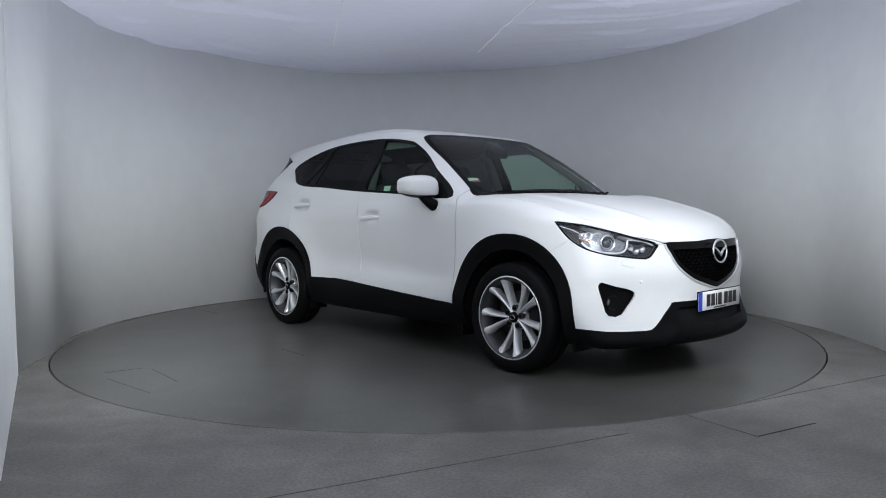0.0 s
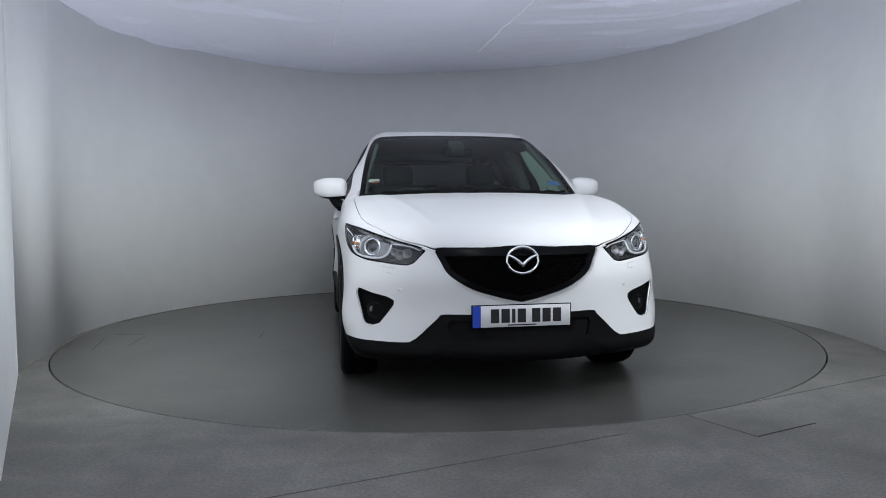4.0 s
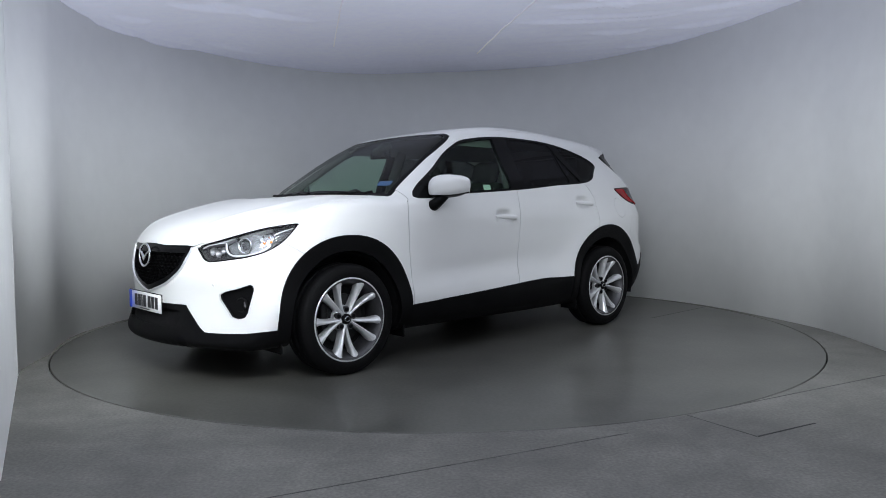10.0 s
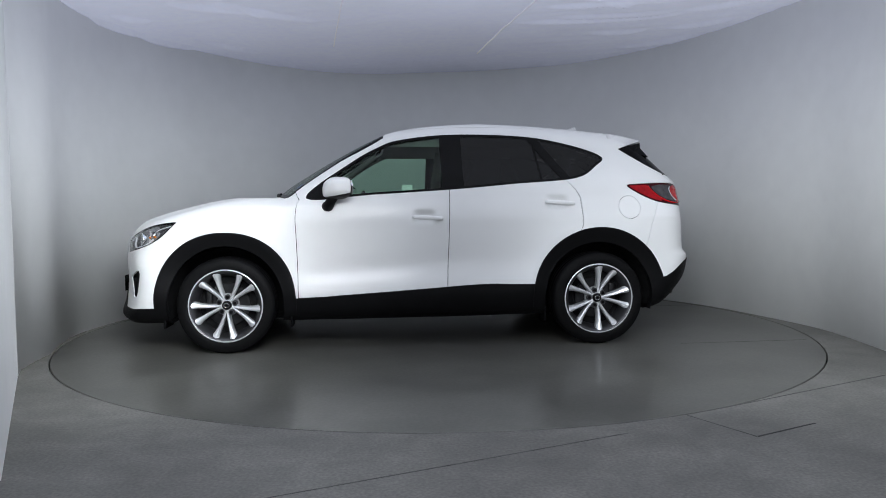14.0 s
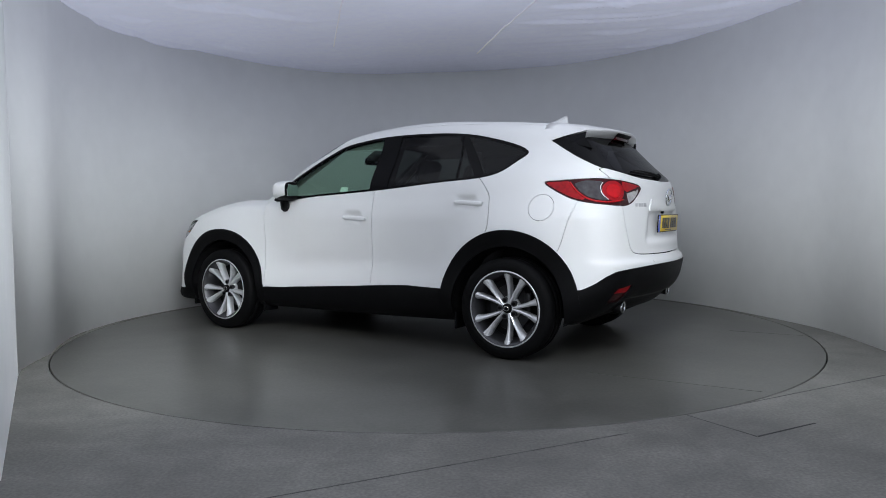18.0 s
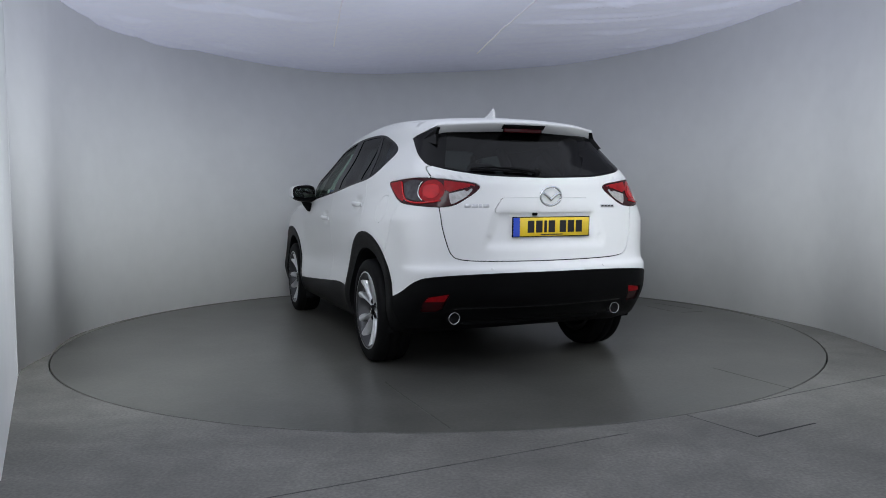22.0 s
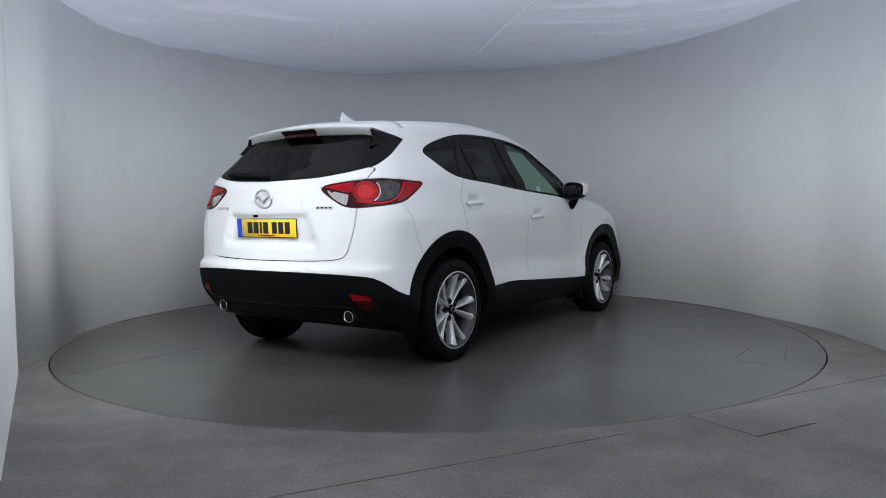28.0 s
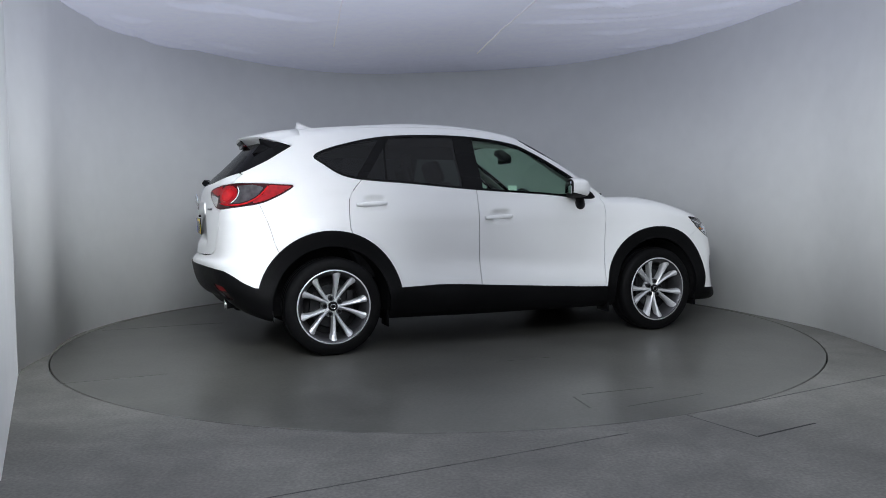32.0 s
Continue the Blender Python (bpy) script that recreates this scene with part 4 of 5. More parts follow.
def car_wheel(x, sd, spin):
    turn = pose(x, sd * (0.808 if x > 0 else 0.802), HUB_Z, 0, 0, 0 if sd > 0 else 180)
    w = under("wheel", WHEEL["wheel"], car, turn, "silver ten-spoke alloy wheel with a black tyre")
    under("tyre", WHEEL["tyre"], w)
    under("hub", WHEEL["hub"], w)
    under("centre_cap", WHEEL["centre_cap"], w)
    under("cap_emblem", WHEEL["cap_emblem"], w)
    under("brake_disc", WHEEL["brake_disc"], w)
    under("back_plate", WHEEL["back_plate"], w)
    for k in range(5):
        a = spin + 72 * k
        under("spoke", WHEEL["spoke"], w, pose(0, 0, 0, 0, a, 0))
        under("spoke", WHEEL["spoke_mirrored"], w, pose(0, 0, 0, 0, a, 0))
        b = radians(a + 36)
        under("wheel_nut", WHEEL["wheel_nut"], w, pose(0.0575 * math.sin(b), 0, 0.0575 * math.cos(b)))
        under("nut_pocket", WHEEL["nut_pocket"], w, pose(0.0575 * math.sin(b), 0, 0.0575 * math.cos(b)))
    # caliper
    bm = box_bm((0.05, 0.06, 0.16), (0.13 if x > 0 else -0.13, -0.005, 0.03), 0.012)
    part("brake_caliper", bm, M_DARKMETAL, w)


car_wheel(1.352, 1, 32)
car_wheel(-1.352, 1, 54)
car_wheel(1.352, -1, 30)
car_wheel(-1.352, -1, 50)

# wheel-arch liners
for x, z, r in ((1.352, HUB_Z, 0.408), (-1.356, 0.352, 0.414)):
    for sd in (1, -1):
        verts, faces, n = [], [], 24
        for i in range(n + 1):
            a = radians(-14 + 208 * i / n)
            for y in (0.885, 0.54):
                verts.append((x + r * math.cos(a), sd * y, z + r * math.sin(a)))
        for i in range(n):
            faces.append((2 * i, 2 * i + 1, 2 * i + 3, 2 * i + 2))
        faces.append(tuple(2 * i + 1 for i in range(n + 1)))
        part_of("wheel_arch_liner", verts, faces, M_GAP, car)

# ---------------------------------------------------------------- lamps in the nose


def disc_part(name, at, way, profile, mat, parent, seg=32, label=""):
    """A turned piece whose axis points along way."""
    v, f = lathe(profile, seg, "z")
    m = Vector(way).to_track_quat("Z", "Y").to_matrix()
    at = Vector(at)
    return part_of(name, [at + m @ Vector(p) for p in v], f, mat, parent, label, True)


for sd in (1, -1):
    lamp = HEADLIGHT[sd]
    way = Vector((0.90, 0.42 * sd, 0.06)).normalized()
    c = wrap_at(-1.205, 0.822, sd, True, 0.030)[0]
    disc_part("projector_ring", c, way, [(0.041, -0.03), (0.049, 0.006), (0.047, 0.012), (0.040, 0.012), (0.034, 0.0), (0.031, -0.03)], M_CHROME, lamp, 36)
    disc_part("projector_lens", c, way, [(0.031, -0.010), (0.025, 0.003), (0.014, 0.010), (0.0, 0.012)], M_PROJECTOR, lamp, 28)
    disc_part("projector_shroud", c - way * 0.012 + Vector((-0.034, 0.020 * sd, 0.004)), way, [(0.044, -0.010), (0.056, 0.002), (0.059, 0.002), (0.060, -0.012)], M_ALLOY, lamp, 36)
    # faceted main-beam and indicator reflectors
    for q, z, r in ((-1.495, 0.783, 0.024), (-1.440, 0.775, 0.026), (-1.395, 0.790, 0.020), (-1.052, 0.862, 0.022), (-1.000, 0.858, 0.020), (-1.040, 0.822, 0.020)):
        p, n = wrap_at(q, z, sd, True, 0.020)
        disc_part("reflector_bowl", p, n + Vector((0.5, 0, 0.05)), [(0.0, -0.020), (r * 0.4, -0.017), (r * 0.8, -0.007), (r, 0.003), (r * 1.08, 0.002)], M_BOWL if q < -1.3 else M_CHROME, lamp, 10)
    for q, z in ((-1.041, 0.833), (-0.986, 0.837)):
        p, n = wrap_at(q, z, sd, True, 0.016)
        disc_part("indicator_bulb", p, n, [(0.0075, -0.012), (0.0075, 0.0), (0.005, 0.006), (0.0, 0.008)], M_AMBER, lamp, 14, "amber indicator bulb")
    for name, line, r, sink in (
            ("light_guide", [(-1.366, 0.826), (-1.362, 0.800), (-1.345, 0.775), (-1.305, 0.760), (-1.25, 0.757), (-1.18, 0.762), (-1.104, 0.771), (-1.03, 0.793), (-0.99, 0.818)], 0.0058, 0.012),
            ("brow_edge", [(-1.585, 0.797), (-1.53, 0.815), (-1.46, 0.825), (-1.386, 0.832), (-1.362, 0.828)], 0.0030, 0.010),
            ("upper_trim_line", [(-0.972, 0.873), (-0.93, 0.888), (-0.88, 0.900), (-0.835, 0.911)], 0.0028, 0.008)):
        v, f = tube([wrap_at(q, z, sd, True, sink)[0] for q, z in spline(line, 4, False)], r, 8)
        part_of(name, v, f, M_GUIDE, lamp, smooth=True)
    # lit lines in the tail lamps
    for name, line, r, mat in (
            ("light_bar", [(-0.982, 1.178), (-1.005, 1.140), (-1.030, 1.108), (-1.080, 1.073), (-1.14, 1.056), (-1.22, 1.049), (-1.32, 1.051), (-1.416, 1.062)], 0.0055, M_RED),
            ("lamp_arc", [(-1.238, 1.174), (-1.214, 1.150), (-1.210, 1.115), (-1.226, 1.087), (-1.262, 1.064)], 0.0026, M_GUIDE)):
        v, f = tube([wrap_at(q, z, sd, False, -0.0045)[0] for q, z in spline(line, 4, False)], r, 8)
        part_of(name, v, f, mat, TAILLIGHT[sd], smooth=True)
    # fog lamp, deep in its pocket
    p, n = wrap_at(-1.245, 0.478, sd, True, 0.030)
    fog = disc_part("fog_lamp", p, (0.95, 0.31 * sd, 0), [(0.040, -0.02), (0.043, 0.004), (0.039, 0.008), (0.036, 0.002), (0.034, -0.01)], M_DARKMETAL, car, 28)
    disc_part("fog_lamp_lens", p, (0.95, 0.31 * sd, 0), [(0.035, -0.008), (0.025, -0.004), (0.0, -0.003)], M_FOGGLASS, fog, 24)

# grille mesh: hexagonal cells
verts, faces = [], []
cell, bar = 0.030, 0.0042
rows = int(0.36 / (cell * 0.66)) + 1
for r in range(rows):
    z = 0.53 + r * cell * 0.66
    for k in range(-16, 17):
        y = (k + 0.5 * (r % 2)) * cell * 1.35
        q = np.array([[2.0, abs(y), z]])
        if GRILLE(q)[0] < 0.012 or z > 0.766:
            continue
        base = len(verts)
        for h in range(6):
            a = radians(60 * h)
            for rad, dx in ((1.0, 0.0), (0.80, 0.0), (0.80, -0.02)):
                yy, zz = y + math.cos(a) * cell * 0.66 * rad * 1.0, z + math.sin(a) * cell * 0.42 * rad
                xx = nose_x(np.array([zz]))[0] - nose_plan(yy) - 0.018
                verts.append((xx + dx, yy, zz))
        for h in range(6):
            g = (h + 1) % 6
            faces += [(base + 3 * h, base + 3 * g, base + 3 * g + 1, base + 3 * h + 1), (base + 3 * h + 1, base + 3 * g + 1, base + 3 * g + 2, base + 3 * h + 2)]
tagged(part_of("grille_mesh", verts, faces, M_MESHBLACK, car), "black honeycomb grille", kind="stuff")

# slats of the lower intake
for z in (0.350, 0.368, 0.386, 0.404, 0.422):
    pts = [(nose_x(np.array([z]))[0] - nose_plan(y) - 0.022, y, z) for y in np.linspace(-0.375, 0.375, 15)]
    v, f = tube(pts, 0.0026, 6)
    part_of("intake_slat", v, f, M_MESHBLACK, car)


def emblem(at, tilt, sx, sz, face):
    """A chrome oval ring with a winged bar inside. face: 1 looks forward, -1 backward."""
    pts = [Vector((0, math.cos(a) * sx, math.sin(a) * sz)) for a in np.linspace(0, 2 * math.pi, 40, endpoint=False)]
    m = Matrix.Translation(at) @ pose(0, 0, 0, 0, tilt, 0)
    v, f = tube([m @ p for p in pts], 0.0075, 8, True)
    ring = part_of("emblem", v, f, M_CHROME, car, "oval chrome emblem with a winged bar", True)
    wing = [Vector((0.002 * face, s * sx * 0.93, sz * (0.34 - 0.95 * (1 - abs(s)) ** 1.6 * 0.75))) for s in np.linspace(-1, 1, 21)]
    v, f = tube([m @ p for p in wing], [0.0065 + 0.004 * (1 - abs(s)) for s in np.linspace(-1, 1, 21)], 8)
    part_of("emblem_wing", v, f, M_CHROME, ring, smooth=True)


emblem((2.240, 0.0, 0.746), -4, 0.083, 0.068, 1)
emblem((-2.194, -0.008, 1.084), -8, 0.070, 0.056, -1)


def plate(x, y0, z, face, mat, tilt, label):
    """A number plate with a blue end band and plain dark bars for its marks."""
    w, h = 0.520, 0.111
    m = Matrix.Translation((x, y0, z)) @ pose(0, 0, 0, 0, tilt, 0)
    bm = box_bm((0.006, w + 0.012, h + 0.010), (0, 0, 0), 0.002, 1)
    bmesh.ops.transform(bm, matrix=m, verts=bm.verts)
    base = part("number_plate", bm, M_GLOSSBLACK, car, label)
    bm = box_bm((0.004, w, h), (0.003 * face, 0, 0), 0.001, 1)
    bmesh.ops.transform(bm, matrix=m, verts=bm.verts)
    part("plate_face", bm, mat, base)
    left = -face   # the reader's left
    bm = box_bm((0.003, 0.042, h), (0.0052 * face, left * (w / 2 - 0.021), 0))
    bmesh.ops.transform(bm, matrix=m, verts=bm.verts)
    part("plate_band", bm, M_BLUE, base)
    xs = -0.165
    for k in range(7):
        bw = 0.044 if k not in (2,) else 0.018
        bm = box_bm((0.003, bw, 0.072), (0.0052 * face, -left * (xs + bw / 2), 0.002))
        bmesh.ops.transform(bm, matrix=m, verts=bm.verts)
        part("plate_bar", bm, M_INK, base)
        xs += bw + (0.012 if k != 3 else 0.033)
    bm = box_bm((0.003, 0.15, 0.006), (0.0052 * face, 0, -0.046))
    bmesh.ops.transform(bm, matrix=m, verts=bm.verts)
    part("plate_bar", bm, M_INK, base)


plate(2.242, -0.006, 0.458, 1, M_PLATEWHITE, 0, "white front number plate with a blue end band")
plate(-2.186, -0.018, 0.902, -1, M_PLATEYELLOW, -3, "yellow rear number plate with a blue end band")

# tailgate handle strip, badges, sensors
shell("tailgate_handle_strip", [STRIP, aft(-1.9)], M_PAINT, car, lift=0.008, depth=0.02)


def on_rear(name, y, z, wy, hz, mat, thick=0.005, label=""):
    p, n = place_on(None, y, z, -1)
    turn = Vector(n).to_track_quat("X", "Z").to_matrix().to_4x4()
    part(name, box_bm((thick, wy, hz), p, 0.0012, 1, turn), mat, car, label)


for y, w in ((0.512, 0.036), (0.470, 0.038), (0.4365, 0.016), (0.402, 0.036)):
    on_rear("badge_bar", y - 0.008, 1.030, w, 0.022, M_BADGE, 0.003)
on_rear("badge_plate", -0.455, 1.026, 0.115, 0.020, M_BADGE, 0.004, "small chrome badge on the tailgate")
for k in range(4):
    on_rear("badge_bar", -0.412 - 0.028 * k, 1.026, 0.018, 0.009, M_DARKMETAL, 0.007)
for y in (0.38, -0.38):
    p, n = place_on(None, y, 0.662, -1)
    disc_part("parking_sensor", p, n, [(0.0, 0.0015), (0.009, 0.0015), (0.010, 0.0), (0.0105, -0.01)], M_PAINT, car, 20)
for y in (0.62, -0.62):
    p, n = place_on(None, y, 0.592, 1)
    disc_part("parking_sensor", p, n, [(0.0, 0.0015), (0.009, 0.0015), (0.010, 0.0), (0.0105, -0.01)], M_PAINT, car, 20)
# camera pod under the handle strip
part("camera_pod", box_bm((0.02, 0.030, 0.018), (-2.175, 0.09, 0.978), 0.005), M_GLOSSBLACK, car)

# ---------------------------------------------------------------- spoiler, aerial, wiper
verts, faces, n, ny = [], [], 9, 45
for j in range(ny):
    s = max(-1.0, min(1.0, -1 + 2 * (j - 1) / (ny - 3)))
    xe, ze = -1.890 + 0.096 * s * s, 1.558 - 0.022 * s * s
    if j in (0, ny - 1):    # the cheeks that run down to the window's corners
        q = [(-1.515, 0.622, 1.532), (-1.590, 0.648, 1.476), (-1.658, 0.620, 1.494), (-1.727, 0.588, 1.515), (-1.796, 0.560, 1.532),
             (-1.794, 0.558, 1.524), (-1.780, 0.562, 1.512), (-1.70, 0.585, 1.490), (-1.54, 0.60, 1.50)]
        verts += [(a, b * s, c) for a, b, c in q]
        continue
    p0 = place_on(-1.515, 0.600 * s, None, 1)[0]
    for t in (0.0, 0.25, 0.5, 0.75, 1.0):
        verts.append((-1.515 + (xe + 1.515) * t, s * (0.600 - 0.045 * t), (1 - t) * p0.z + t * ze + 0.010 * math.sin(math.pi * t) + 0.002))
    verts += [(xe - 0.002, s * 0.555, ze - 0.008), (xe + 0.012, s * 0.553, ze - 0.016), (-1.838 + 0.070 * s * s, s * 0.566, 1.504 - 0.030 * s * s), (-1.54, s * 0.59, p0.z - 0.03)]
for j in range(ny - 1):
    for k in range(n):
        a, b = j * n + k, j * n + (k + 1) % n
        faces.append((a, b, b + n, a + n))
faces += [tuple(range(n)), tuple((ny - 1) * n + k for k in range(n))[::-1]]
spoiler = part_of("roof_spoiler", verts, faces, M_PAINT, car, smooth=True)
part("high_stop_lamp", box_bm((0.034, 0.27, 0.026), (-1.848, 0.0, 1.508), 0.006), M_REDDARK, spoiler, "dark red high-level stop lamp")
part("stop_lamp_cover", box_bm((0.040, 0.30, 0.006), (-1.866, 0.0, 1.529), 0.002, 1, pose(0, 0, 0, 0, 38, 0)), M_CLAD, spoiler)
for sd in (1, -1):
    v = [(-1.610, 0.648, 1.476), (-1.794, 0.560, 1.522), (-1.790, 0.575, 1.480), (-1.850, 0.596, 1.408), (-1.710, 0.634, 1.444),
         (-1.610, 0.618, 1.470), (-1.784, 0.535, 1.520), (-1.770, 0.540, 1.480), (-1.830, 0.560, 1.408), (-1.700, 0.600, 1.444)]
    v = [(a, b * sd, c) for a, b, c in v]
    f = [(0, 1, 2, 3, 4), (9, 8, 7, 6, 5)] + [(i, (i + 1) % 5, (i + 1) % 5 + 5, i + 5) for i in range(5)]
    part_of("spoiler_side_fin", v, f, M_GLOSSBLACK, spoiler)

verts, faces = [], []
for x, hgt, wid in ((-1.21, 0.0, 0.010), (-1.28, 0.014, 0.024), (-1.36, 0.046, 0.026), (-1.415, 0.077, 0.020), (-1.435, 0.077, 0.012), (-1.445, 0.0, 0.024)):
    zb = place_on(x, 0.0, None, 1)[0].z - 0.006
    verts += [(x, -wid, zb), (x, -wid * 0.35, zb + hgt * 0.8), (x, 0, zb + hgt + 0.006), (x, wid * 0.35, zb + hgt * 0.8), (x, wid, zb)]
for i in range(5):
    for k in range(4):
        faces.append((5 * i + k, 5 * i + k + 1, 5 * i + 5 + k + 1, 5 * i + 5 + k))
faces += [(0, 1, 2, 3, 4), (25, 26, 27, 28, 29)]
part_of("shark_fin_aerial", verts, faces, M_PAINT, car, "white shark-fin aerial", True)

wiper = disc_part("rear_wiper", place_on(None, 0.05, 1.225, -1)[0] + Vector((-0.012, 0, 0)), (-1, 0, 0.7), [(0.0, 0.026), (0.018, 0.024), (0.024, 0.0), (0.024, -0.02)], M_CLAD, car, 20)
pts = [place_on(None, y, 1.225 + 0.030 * (y - 0.05) / 0.38 - 0.012 * ((y - 0.24) / 0.2) ** 2, -1) for y in np.linspace(0.04, 0.43, 12)]
v, f = tube([p + nn * 0.020 for p, nn in pts], [0.012 - 0.0008 * i for i in range(12)], 6)
part_of("wiper_arm", v, f, M_CLAD, wiper)
pts = [place_on(None, y, 1.222 + 0.020 * (y - 0.05) / 0.4, -1) for y in np.linspace(0.10, 0.46, 12)]
v, f = tube([p + nn * 0.010 for p, nn in pts], 0.008, 6)
part_of("wiper_blade", v, f, M_RUBBER, wiper)
for y0, y1 in ((-0.62, 0.02), (0.10, 0.66)):
    pts = [Vector((1.065 - 0.10 * y * y / 0.5 + 0.004, y, 1.128 + 0.006 * math.sin(3 * k))) for k, y in enumerate(np.linspace(y0, y1, 10))]
    v, f = tube(pts, 0.009, 6)
    part_of("front_wiper", v, f, M_CLAD, car)

# satin blade across the diffuser
pts = [(float(tail_x(0.43)) + 0.24 * y * y + 0.012, y, 0.43) for y in np.linspace(-0.60, 0.60, 25)]
v, f = tube(pts, 0.011, 8)
part_of("diffuser_blade", v, f, M_SATIN, car, smooth=True)
# exhaust tips
for sd in (1, -1):
    at = (-2.050, 0.566 * sd, 0.362)
    # black pipe, closed just inside its mouth to stand in for the dark bore
    pipe = disc_part("exhaust_pipe", at, (-1, 0, -0.06), [(0.033, -0.20), (0.0355, -0.004), (0.033, -0.004), (0.0, -0.012)], M_GAP, car, 32)
    disc_part("exhaust_tip", at, (-1, 0, -0.06), [(0.0355, -0.008), (0.0370, 0.002), (0.0355, 0.005), (0.0322, 0.003), (0.0317, -0.008)], M_CHROME, pipe, 32)
part("rear_silencer", box_bm((0.30, 1.0, 0.10), (-1.84, 0, 0.345), 0.04, 3), M_GAP, car)
part("sump_guard", box_bm((2.6, 1.1, 0.05), (0.0, 0, 0.22), 0.02), M_GAP, car)
part("rear_axle_beam", box_bm((0.12, 1.3, 0.10), (-1.352, 0, 0.30), 0.03), M_GAP, car)
part("front_subframe", box_bm((0.45, 1.1, 0.08), (1.35, 0, 0.26), 0.03), M_GAP, car)
for x in (0.90, -0.955):
    for sd in (1, -1):
        part("mud_guard", box_bm((0.014, 0.16, 0.12), (x, 0.80 * sd, 0.235), 0.006), M_CLAD, car)
for sd in (1, -1):
    part("front_air_guide", box_bm((0.016, 0.22, 0.07), (1.79, 0.74 * sd, 0.215), 0.005), M_CLAD, car)

# ---------------------------------------------------------------- door handles and mirrors
for sd in (1, -1):
    for x0, z0 in ((-0.085, 0.952), (-1.066, 1.054)):
        p, n = place_on(x0 + 0.10, None, z0, sd)
        p.x = x0
        turn = Matrix.Rotation(radians(-3.0), 4, "Y")
        # bow handle
        verts, faces = [], []
        for i, s in enumerate(np.linspace(-1, 1, 15)):
            off = 0.034 - 0.020 * abs(s) ** 3 - 0.006 * max(0, abs(s) - 0.9) * 10
            hh = 0.0175 * (1 - 0.45 * max(0, s) ** 3 - 0.25 * max(0, -s) ** 4)
            for a in np.linspace(0, 2 * math.pi, 10, endpoint=False):
                verts.append(p + turn @ Vector((s * 0.112, 0, math.sin(a) * hh)) + Vector((0, sd * (off + 0.009 * math.cos(a)), 0)) + Vector((0, n.y * 0 + 0, 0)))
        for i in range(14):
            for k in range(10):
                faces.append((10 * i + k, 10 * i + (k + 1) % 10, 10 * i + 10 + (k + 1) % 10, 10 * i + 10 + k))
        faces += [tuple(range(10)), tuple(140 + k for k in range(10))]
        part_of("door_handle", verts, faces, M_PAINT, car, smooth=True)
        if x0 > -0.5:
            disc_part("key_button", p + Vector((-0.085, sd * 0.026, -0.004)), (0, sd, 0), [(0.0, 0.002), (0.005, 0.002), (0.006, 0.0), (0.006, -0.012)], M_GAP, car, 14)

    # door mirror
    c = Vector((0.555, 0.958 * sd, 1.168))
    bm = bmesh.new()
    nu, nv, ring = 36, 22, []
    sq = lambda w, e: math.copysign(abs(w) ** e, w)
    for j in range(nv + 1):
        b = math.pi * j / nv - math.pi / 2
        row = []
        for i in range(nu):
            a = 2 * math.pi * i / nu
            cx, cy, cz = math.cos(b) * math.cos(a), math.sin(b), math.cos(b) * math.sin(a)
            x, y, z = sq(cx, 0.72) * 0.100, sq(cy, 0.80) * 0.120, sq(cz, 0.52) * 0.078
            z *= 1.0 - 0.24 * cy if z > 0 else 1.0 - 0.12 * cy          # lower towards the tip
            z += 0.010 * cy
            x = x - 0.040 * cy                              # swept back
            if cx > 0:
                x *= 1 - 0.34 * max(0, cz)                  # raked nose
            x = max(x, -0.070 - 0.035 * cy)                 # flat face for the glass
            row.append(bm.verts.new(c + Vector((x, y * sd, z))))
        ring.append(row)
    for j in range(nv):
        for i in range(nu):
            i2 = (i + 1) % nu
            q = (ring[j][i], ring[j][i2], ring[j + 1][i2], ring[j + 1][i])
            bm.faces.new(q if sd < 0 else q[::-1])
    for f in bm.faces:
        f.smooth = True
    low = bm.copy()
    cut = dict(plane_co=c + Vector((0, 0, -0.044)), plane_no=(0.20, 0.10 * sd, 1))
    bmesh.ops.bisect_plane(bm, geom=bm.verts[:] + bm.edges[:] + bm.faces[:], clear_inner=True, **cut)
    bmesh.ops.bisect_plane(bm, geom=bm.verts[:] + bm.edges[:] + bm.faces[:], plane_co=c + Vector((-0.062, 0, 0)), plane_no=(1, 0.30 * sd, 0), clear_inner=True)
    bmesh.ops.scale(low, vec=(0.975, 0.975, 0.975), space=Matrix.Translation(-c), verts=low.verts)
    mir = part("door_mirror", low, M_CLAD, car, "white-capped door mirror with a black lower half")
    part("mirror_cap", bm, M_PAINT, mir)
    gl = [(c.x - 0.080 + 0.03 * -s, c.y + sd * s * 0.095, c.z + t * 0.058) for s, t in ((-0.95, -0.6), (0.9, -0.75), (1, 0.2), (0.7, 0.85), (-0.85, 0.75), (-1, 0.2))]
    back = [(p[0] + 0.008, p[1], p[2]) for p in gl]
    part_of("mirror_glass", gl + back, [tuple(range(6)), tuple(range(11, 5, -1))] + [(i, (i + 1) % 6, 6 + (i + 1) % 6, 6 + i) for i in range(6)], M_MIRROR, mir)
    foot = [Vector((0.640, 0.855 * sd, 1.035)), Vector((0.628, 0.885 * sd, 1.042)), Vector((0.605, 0.92 * sd, 1.075)), Vector((0.585, 0.94 * sd, 1.11))]
    v, f = tube(foot, [0.042, 0.040, 0.034, 0.036], 12)
    part_of("mirror_foot", v, f, M_CLAD, mir, smooth=True)

# ---------------------------------------------------------------- inside the car


def soft_box(name, size, at, bevel, mat, parent, turn=None, label=""):
    return part(name, box_bm(size, at, bevel, 4, turn), mat, parent, label)


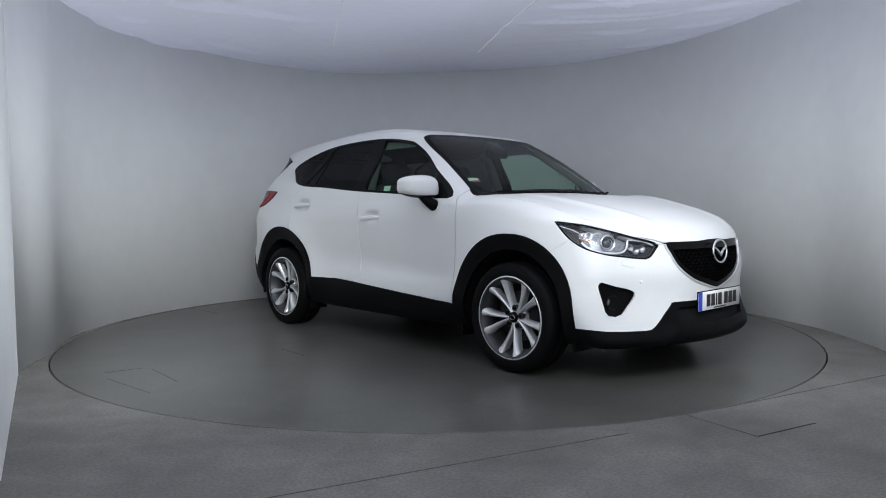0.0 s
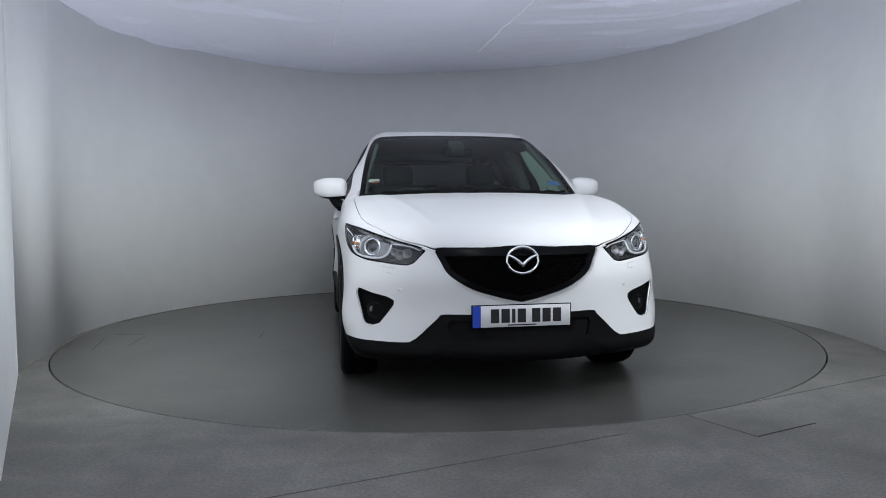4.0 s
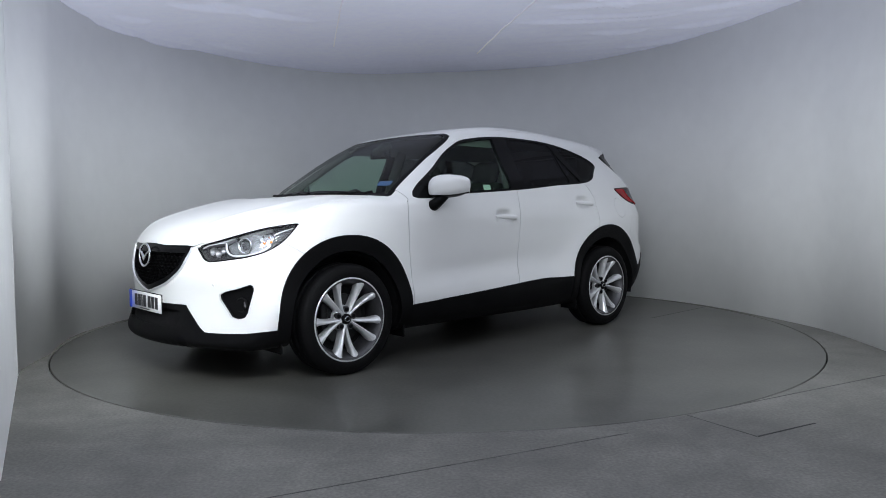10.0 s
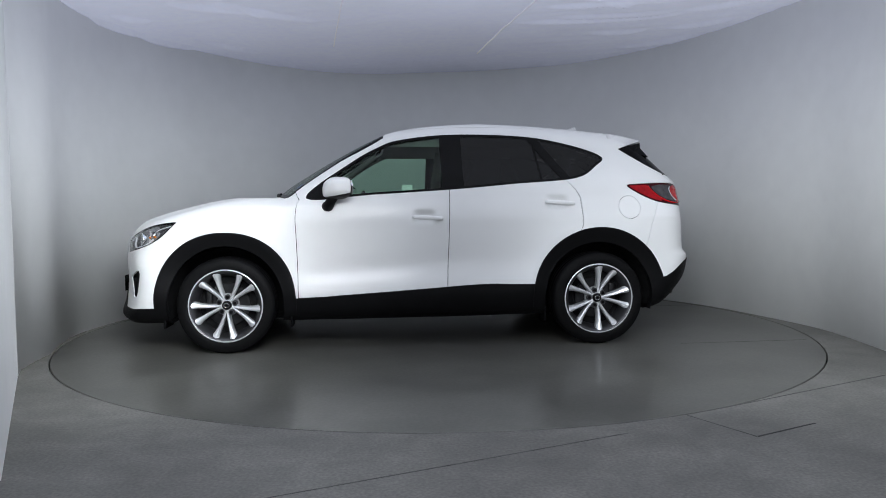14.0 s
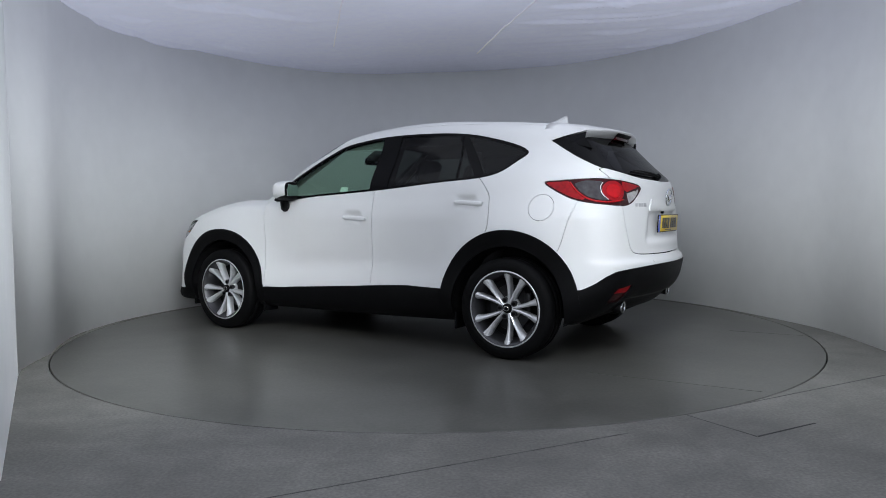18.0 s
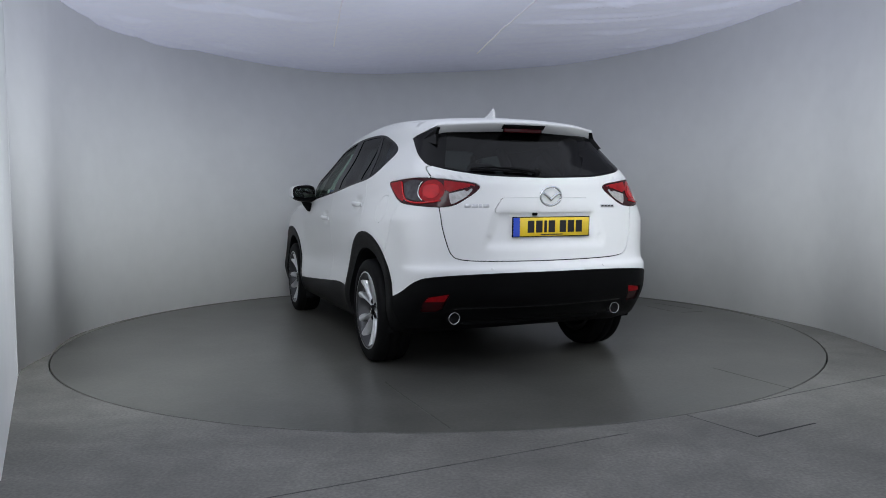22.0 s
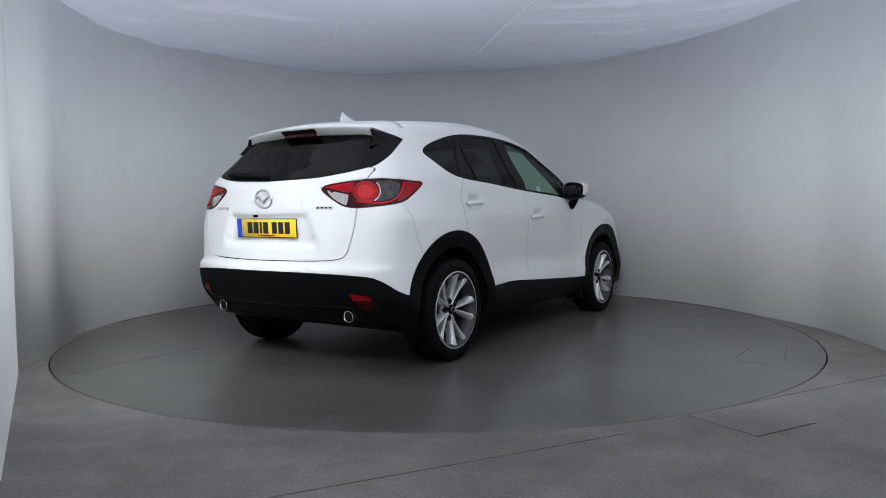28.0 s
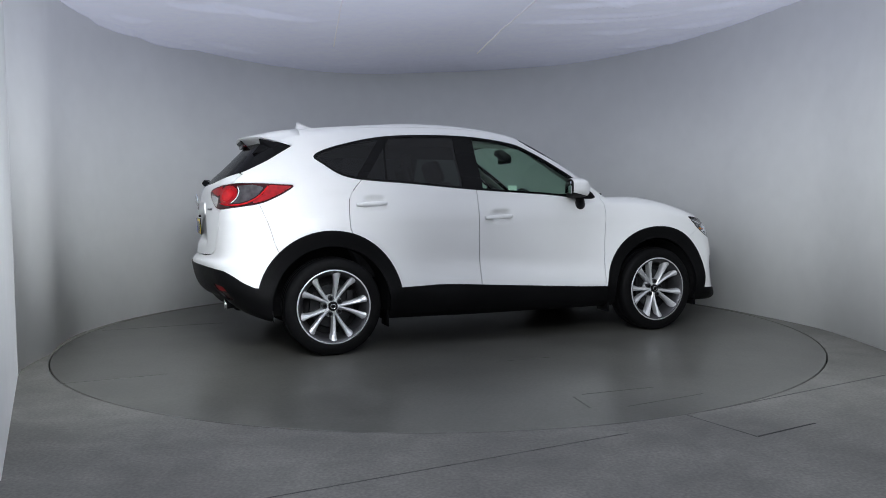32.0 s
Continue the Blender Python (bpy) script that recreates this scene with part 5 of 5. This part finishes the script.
def seat(x, y, wide=0.50):
    base = soft_box("car_seat", (0.54, wide, 0.20), (x, y, 0.56), 0.06, M_SEAT, car, None, "dark cloth front seat")
    lean = Matrix.Rotation(radians(-20), 4, "Y")
    soft_box("seat_back", (0.15, wide - 0.02, 0.64), (x - 0.31, y, 0.92), 0.065, M_SEAT, base, lean)
    for s in (1, -1):
        soft_box("seat_bolster", (0.20, 0.10, 0.50), (x - 0.26, y + s * (wide / 2 - 0.04), 0.86), 0.045, M_SEAT, base, lean)
    soft_box("headrest", (0.10, 0.26, 0.19), (x - 0.435, y, 1.305), 0.05, M_SEAT, base, lean)
    for s in (0.05, -0.05):
        v, f = tube([(x - 0.405, y + s, 1.17), (x - 0.43, y + s, 1.28)], 0.007, 8)
        part_of("headrest_post", v, f, M_CHROME, base)


seat(0.02, 0.365)
seat(0.02, -0.365)
bench = soft_box("rear_bench", (0.50, 1.30, 0.18), (-0.86, 0, 0.60), 0.06, M_SEAT, car, None, "dark cloth rear bench")
lean = Matrix.Rotation(radians(-24), 4, "Y")
for y, w in ((0.44, 0.46), (0.0, 0.38), (-0.44, 0.46)):
    soft_box("bench_back", (0.14, w - 0.005, 0.58), (-1.16, y, 0.88), 0.05, M_SEAT, bench, lean)
    soft_box("headrest", (0.09, 0.24, 0.13), (-1.30, y, 1.20), 0.045, M_SEAT, bench, lean)
soft_box("load_cover", (0.62, 1.20, 0.02), (-1.62, 0, 1.04), 0.006, M_DASH, car)
# dashboard, instrument hood, wheel
dash = soft_box("dashboard", (0.46, 1.44, 0.26), (0.80, 0, 0.94), 0.10, M_DASH, car)
soft_box("instrument_hood", (0.22, 0.40, 0.09), (0.66, -0.365, 1.065), 0.04, M_DASH, dash)
soft_box("centre_console", (0.60, 0.24, 0.40), (0.42, 0, 0.66), 0.05, M_DASH, dash)
wm = Matrix.Translation((0.46, -0.365, 1.00)) @ pose(0, 0, 0, 0, -24, 0)
v, f = tube([wm @ Vector((0, math.cos(a) * 0.185, math.sin(a) * 0.185)) for a in np.linspace(0, 2 * math.pi, 36, endpoint=False)], 0.016, 8, True)
steer = part_of("steering_wheel", v, f, M_DASH, car, "black steering wheel", True)
part("steering_boss", box_bm((0.05, 0.16, 0.13), wm.translation, 0.03, 3, pose(0, 0, 0, 0, -24, 0)), M_DASH, steer)
for a in (0, 180, 270):
    q = radians(a)
    v, f = tube([wm @ Vector((0, math.cos(q) * 0.05, math.sin(q) * 0.05)), wm @ Vector((0, math.cos(q) * 0.18, math.sin(q) * 0.18))], 0.016, 8)
    part_of("steering_spoke", v, f, M_DASH, steer)
mir = soft_box("rear_view_mirror", (0.035, 0.23, 0.06), (0.40, 0.0, 1.440), 0.016, M_GLOSSBLACK, car)
part("sensor_pod", box_bm((0.13, 0.12, 0.06), (0.38, 0, 1.485), 0.02, 3, pose(0, 0, 0, 0, 32, 0)), M_DASH, mir)
for sd in (1, -1):
    # inner pillar trims and belts
    v, f = tube([(-0.28, 0.775 * sd, 1.08), (-0.29, 0.70 * sd, 1.30), (-0.32, 0.60 * sd, 1.53)], 0.045, 8)
    part_of("pillar_trim", v, f, M_TRIM, car, smooth=True)
    v, f = tube([(0.84, 0.745 * sd, 1.10), (0.55, 0.69 * sd, 1.30), (0.27, 0.605 * sd, 1.50)], 0.028, 8)
    part_of("pillar_trim", v, f, M_TRIM, car, smooth=True)
    v, f = tube([(-1.30, 0.72 * sd, 1.10), (-1.42, 0.64 * sd, 1.30), (-1.50, 0.55 * sd, 1.48)], 0.07, 8)
    part_of("pillar_trim", v, f, M_TRIM, car, smooth=True)
    part("door_trim", box_bm((1.75, 0.05, 0.50), (-0.15, 0.80 * sd, 0.85), 0.02), M_DASH, car)
    p, n = place_on(0.06, None, 1.175, sd)
    part("window_sticker", box_bm((0.075, 0.002, 0.040), p - n * 0.014, 0, 2, Vector(n).to_track_quat("Y", "Z").to_matrix().to_4x4()), M_STICKER, car, "small white sticker inside the door glass")


def on_screen(name, x, y, sx, sy, mat, label):
    p, n = place_on(x, y, None, 1)
    turn = Vector(n).to_track_quat("Z", "X").to_matrix().to_4x4()
    part(name, box_bm((sx, sy, 0.002), p - n * 0.012, 0, 1, pose(0, 0, 0) @ turn), mat, car, label)


on_screen("permit_sticker", 0.850, 0.625, 0.055, 0.105, M_BLUESTICK, "blue sticker inside the windscreen corner")
on_screen("screen_sticker", 0.80, -0.66, 0.035, 0.075, M_STICKER, "small white and red sticker inside the windscreen")
on_screen("screen_sticker", 0.822, -0.655, 0.022, 0.060, M_STICKRED, "red half of a windscreen sticker")


# ---------------------------------------------------------------- what moves
CENTRE = Matrix.Translation((0.2490, 0.0411, 0.0))


def motions():
    """The turntable turns clockwise and carries the car round."""
    rows = [(0, -47.79), (0.5, -49.77), (1, -53.14), (1.5, -57.39), (2, -62.22), (2.5, -66.83), (3, -71.65), (3.5, -76.31), (5.5, -95.36), (6, -100.32), (6.5, -104.83), (7, -109.71), (7.5, -114.30), (8, -119.15), (8.5, -123.73), (9, -128.47), (9.5, -132.92), (10, -137.74), (10.5, -142.29), (11, -147.11), (11.5, -151.56), (12, -156.22), (12.5, -160.75), (13, -165.48), (13.5, -169.94), (14, -174.59), (14.5, -179.01), (16.5, -197.55), (17, -202.45), (17.5, -207.09), (18, -211.90), (18.5, -216.46), (19, -221.17), (19.5, -225.67), (20, -230.34), (20.5, -234.79), (21, -239.51), (21.5, -243.94), (22, -248.67), (22.5, -253.07), (23, -257.85), (23.5, -262.24), (24, -266.98), (24.5, -271.41), (25, -276.11), (25.5, -280.55), (27.5, -298.70), (28, -303.36), (28.5, -307.75), (29, -312.34), (29.5, -316.67), (30, -321.47), (30.5, -325.73), (31, -330.17), (31.5, -334.53), (32, -339.24)]
    spin = [(t, pose(0, 0, 0, 0, 0, a + 47.79)) for t, a in rows]
    walk(turntable, spin)
    walk(car, [(t, pose(0, 0, 0, 0, 0, a) @ CENTRE) for t, a in rows])


motions()
